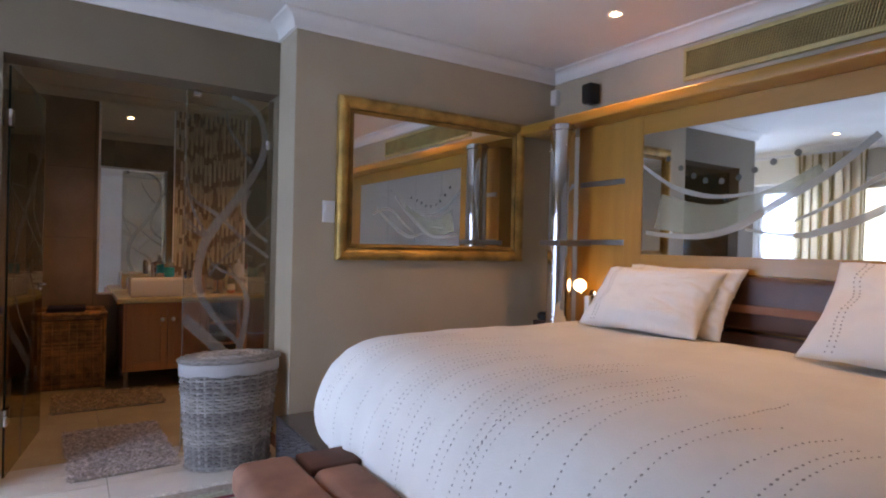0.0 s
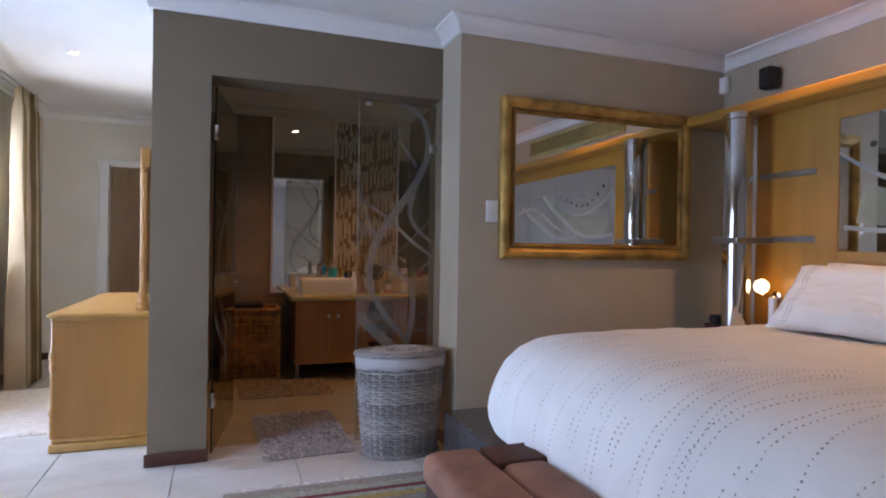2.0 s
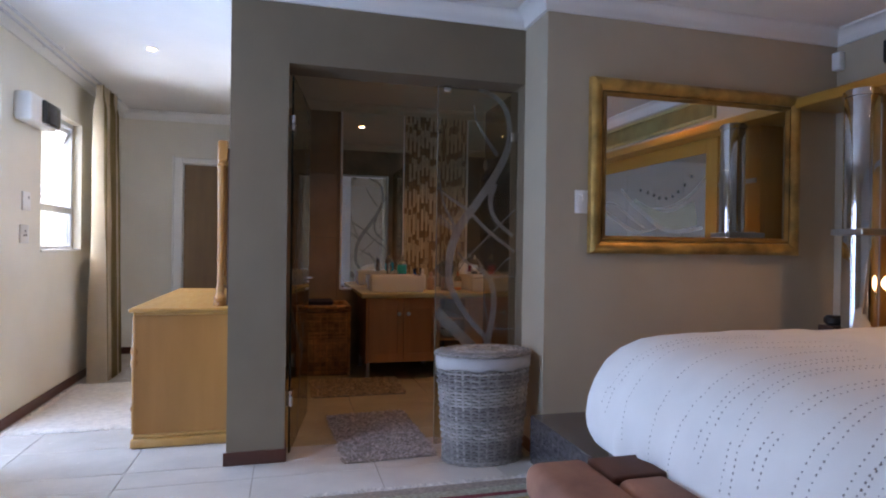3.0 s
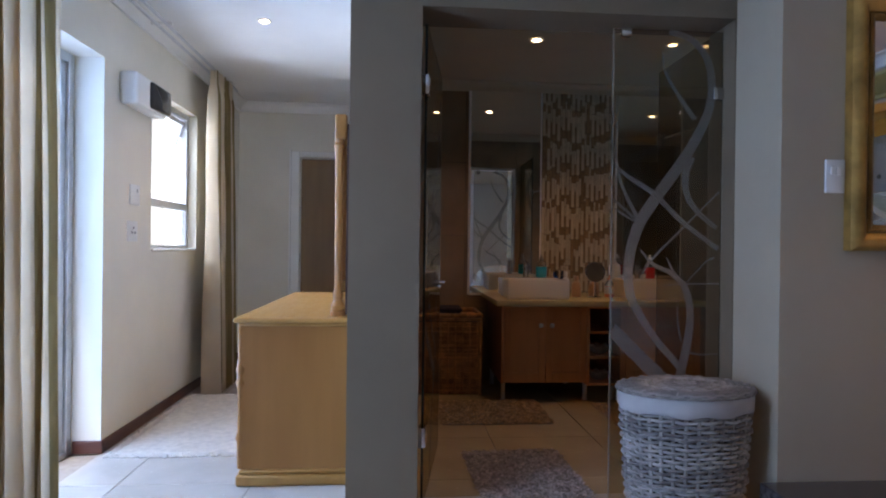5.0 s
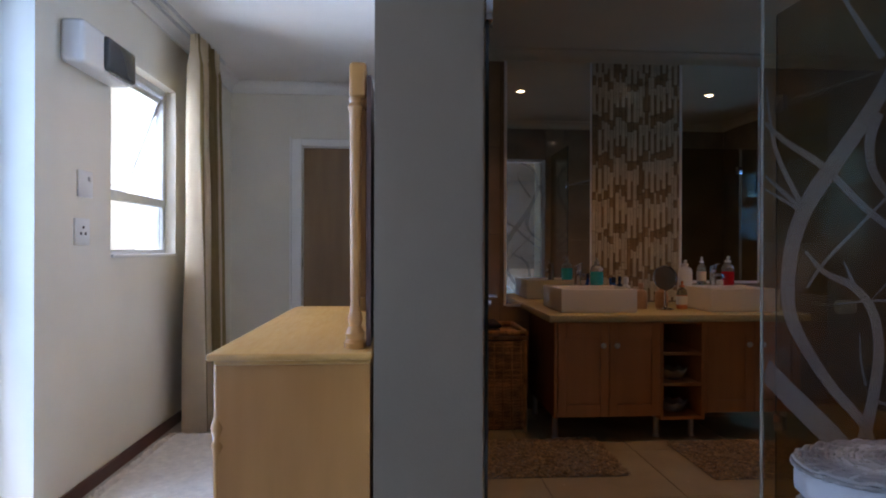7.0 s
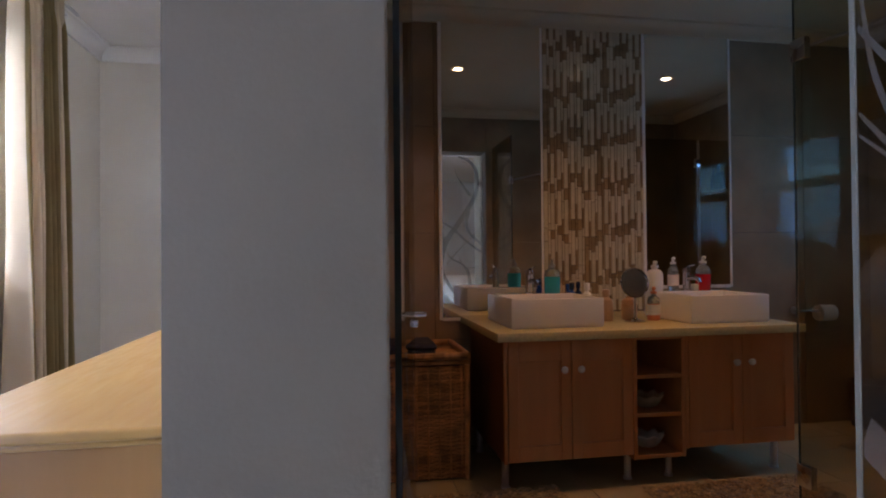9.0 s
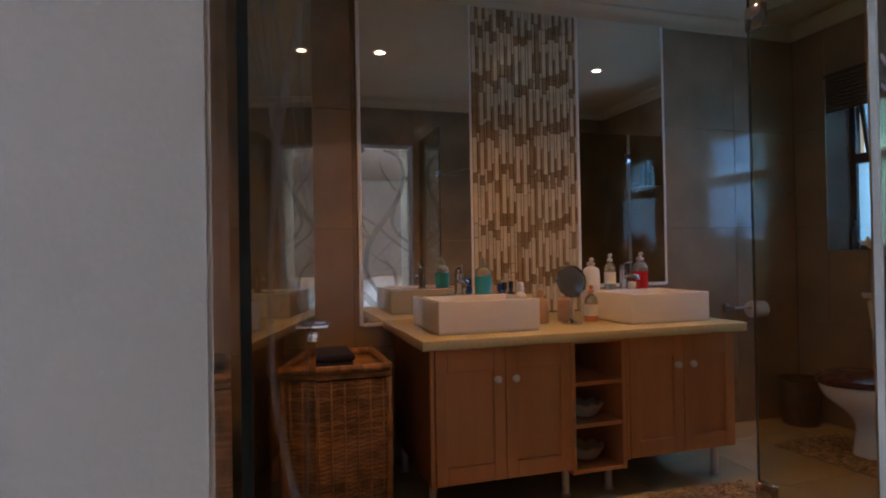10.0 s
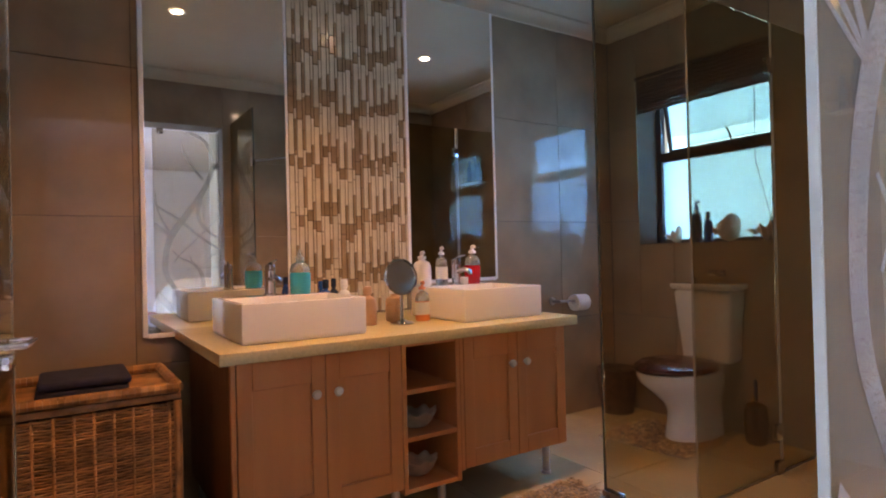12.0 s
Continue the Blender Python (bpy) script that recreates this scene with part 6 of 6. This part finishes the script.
# ---- frameless shower glass ----
sg = thing("shower_screen", (2.0, 4.4, 0), "frameless glass shower screen with chrome clamps", "shower screen")
def screen(x0, y0, x1, y1, h, edges=(0, 0)):
    d = Vector((x1 - x0, y1 - y0, 0))
    a = math.atan2(d.y, d.x)
    m = Matrix.Translation((x0, y0, 0.012)) @ Matrix.Rotation(a, 4, "Z")
    bm = bx(0.005, d.length - 0.005, -0.004, 0.004, 0, h)
    bmesh.ops.transform(bm, matrix=m, verts=bm.verts)
    p = part("pane", bm, BRONZE, sg)
    p.visible_shadow = False
    for k, (u0, u1) in enumerate(((0, 0.0045), (d.length - 0.0045, d.length))):
        bm = bx(u0, u1, -0.0043, 0.0043, 0, h)
        bmesh.ops.transform(bm, matrix=m, verts=bm.verts)
        part("pane_edge", bm, DARKEDGE if edges[k] else EDGE, sg)
    return m, d.length
m1, w1 = screen(1.255, 3.735, 1.255, 4.38, 2.12, (0, 1))
m2, w2 = screen(2.17, 4.72, 2.80, 4.72, 2.05)
m3, w3 = screen(2.815, 4.72, 3.2, 4.72, 2.05)
for m, u, v in ((m1, w1 - 0.03, 1.73), (m1, w1 - 0.03, 0.365), (m2, w2 - 0.01, 0.18), (m2, w2 - 0.01, 1.85), (m2, w2 - 0.01, 0.015)):
    bm = bx(u - 0.03, u + 0.03, -0.014, 0.014, v - 0.035, v + 0.035, bev=0.004)
    bmesh.ops.transform(bm, matrix=m, verts=bm.verts)
    part("clamp", bm, CHROME, sg, "chrome clamp", smooth=True)
part("stay_bar", tube([(1.255, 4.35, 1.745), (1.45, 4.18, 1.80), (1.9, 3.733, 1.93)], 0.006), STEEL, sg, "chrome stay bar", smooth=True)
part("floor_strip", bx(2.17, 3.2, 4.712, 4.728, 0.004, 0.012), STEEL, sg)

cd = thing("shower_caddy", (3.14, 4.5, 1.65), "chrome wire shower caddy with dark shampoo bottles", "shower caddy")
for z in (1.66, 1.70):
    part("wire_rail", tube([(3.2, 4.38, z), (3.09, 4.38, z), (3.09, 4.62, z), (3.2, 4.62, z)], 0.004, 6), CHROME, cd, smooth=True)
part("tray", bx(3.092, 3.2, 4.382, 4.618, 1.652, 1.657), STEEL, cd)
for y, h, r in ((4.44, 0.2, 0.03), (4.51, 0.23, 0.028), (4.57, 0.17, 0.027)):
    pump_bottle(3.145, y, 1.658, h, r, DARKB, DARKB, "dark shampoo bottle in the shower caddy", 0.8, False)

# ---- tiles: floors and bathroom walls ----
def shared_tile(name, w, d, t, bev, material):
    bm = bx(-w / 2, w / 2, -d / 2, d / 2, 0, t, bev=bev, seg=1)
    me = bpy.data.meshes.new(name)
    bm.to_mesh(me)
    bm.free()
    me.materials.append(material)
    return me


def lay_floor(fl, x0, x1, y0, y1, gx, gy, s, material):
    x = gx - s * math.ceil((gx - x0) / s)
    cache = {}
    while x < x1:
        y = gy - s * math.ceil((gy - y0) / s)
        while y < y1:
            a, b, c, d = max(x, x0), min(x + s, x1), max(y, y0), min(y + s, y1)
            if b - a > 0.01 and d - c > 0.01:
                key = (round(b - a, 3), round(d - c, 3))
                if key not in cache:
                    cache[key] = shared_tile("tile", key[0] - 0.004, key[1] - 0.004, 0.006, 0.0012, material)
                ob = new("tile", cache[key])
                ob.location = ((a + b) / 2, (c + d) / 2, -0.003)
                ob.parent = fl
            y += s
        x += s


floor = structure(part("floor", bx(LX, HX, BY, FY, -0.0055, -0.0035), GROUT), "large cream ceramic floor tiles with grey grout")
lay_floor(floor, LX, HX, BY, 3.5, -0.29, 3.30, 0.61, FLOORT)
lay_floor(floor, LX, PX0, 3.5, FY, -0.29, 3.30, 0.61, FLOORT)
lay_floor(floor, PX1, OX1, 3.5, 3.72, -0.29, 3.30, 0.61, FLOORT)
# Bathroom tiles differ from FLOORT by the lamplight in their colour.
floor_b = structure(part("floor_bath", bx(-0.28, 3.21, 3.72, 6.01, -0.0055, -0.0035), GROUT), "large ceramic bathroom floor tiles, yellow lamplight put into their beige")
lay_floor(floor_b, -0.28, 3.21, 3.72, 6.005, -0.29, 3.30, 0.61, FLOORB)


def lay_wall(parent, u0, u1, v0, v1, su, sv, m, holes=()):
    """Large wall tiles: m takes the tile's plane (x along, y up, z out) into the room."""
    cache = {}
    u = u0
    while u < u1 - 0.01:
        v = v0
        while v < v1 - 0.01:
            cells = [(u, min(u + su, u1), v, min(v + sv, v1))]
            for h0, h1, k0, k1 in holes:
                nxt = []
                for a, b, c, d in cells:
                    if b <= h0 or a >= h1 or d <= k0 or c >= k1:
                        nxt.append((a, b, c, d))
                        continue
                    if a < h0:
                        nxt.append((a, h0, c, d))
                    if b > h1:
                        nxt.append((h1, b, c, d))
                    aa, bb = max(a, h0), min(b, h1)
                    if c < k0:
                        nxt.append((aa, bb, c, k0))
                    if d > k1:
                        nxt.append((aa, bb, k1, d))
                cells = nxt
            for a, b, c, d in cells:
                if b - a > 0.012 and d - c > 0.012:
                    key = (round(b - a, 3), round(d - c, 3))
                    if key not in cache:
                        cache[key] = shared_tile("tile", key[0] - 0.0024, key[1] - 0.0024, 0.009, 0.001, WALLT)
                    ob = new("tile", cache[key])
                    ob.matrix_world = m @ Matrix.Translation(((a + b) / 2, (c + d) / 2, 0))
                    ob.parent = parent
            v += sv
        u += su


face_y = Matrix(((1, 0, 0, 0), (0, 0, -1, 6.0098), (0, 1, 0, 0), (0, 0, 0, 1)))
face_x = Matrix(((0, 0, -1, 3.2118), (1, 0, 0, 0), (0, 1, 0, 0), (0, 0, 0, 1)))
lay_wall(bpy.data.objects["wall_bath_back"], -0.278, 3.2, 0.0, 2.43, 0.6, 0.61, face_y)
lay_wall(bpy.data.objects["wall_bath_window"], 3.725, 6.0, 0.0, 2.44, 0.6, 0.61, face_x, [(4.92, 5.775, 1.06, 2.1)])
tf = Matrix(((-1, 0, 0, 0), (0, 0, 1, 3.7205), (0, 1, 0, 0), (0, 0, 0, 1)))
lay_wall(bpy.data.objects["wall_mirror"], -3.2, -OX1, 0.0, 2.44, 0.6, 0.61, tf)
lay_wall(bpy.data.objects["wall_door"], -OX1, -PX1, 2.1, 2.44, 0.6, 0.61, tf)
tl2 = Matrix(((0, 0, 1, -0.2795), (-1, 0, 0, 0), (0, 1, 0, 0), (0, 0, 0, 1)))
lay_wall(bpy.data.objects["wall_bath_side"], -6.0, -3.74, 0.0, 2.44, 0.6, 0.61, tl2)
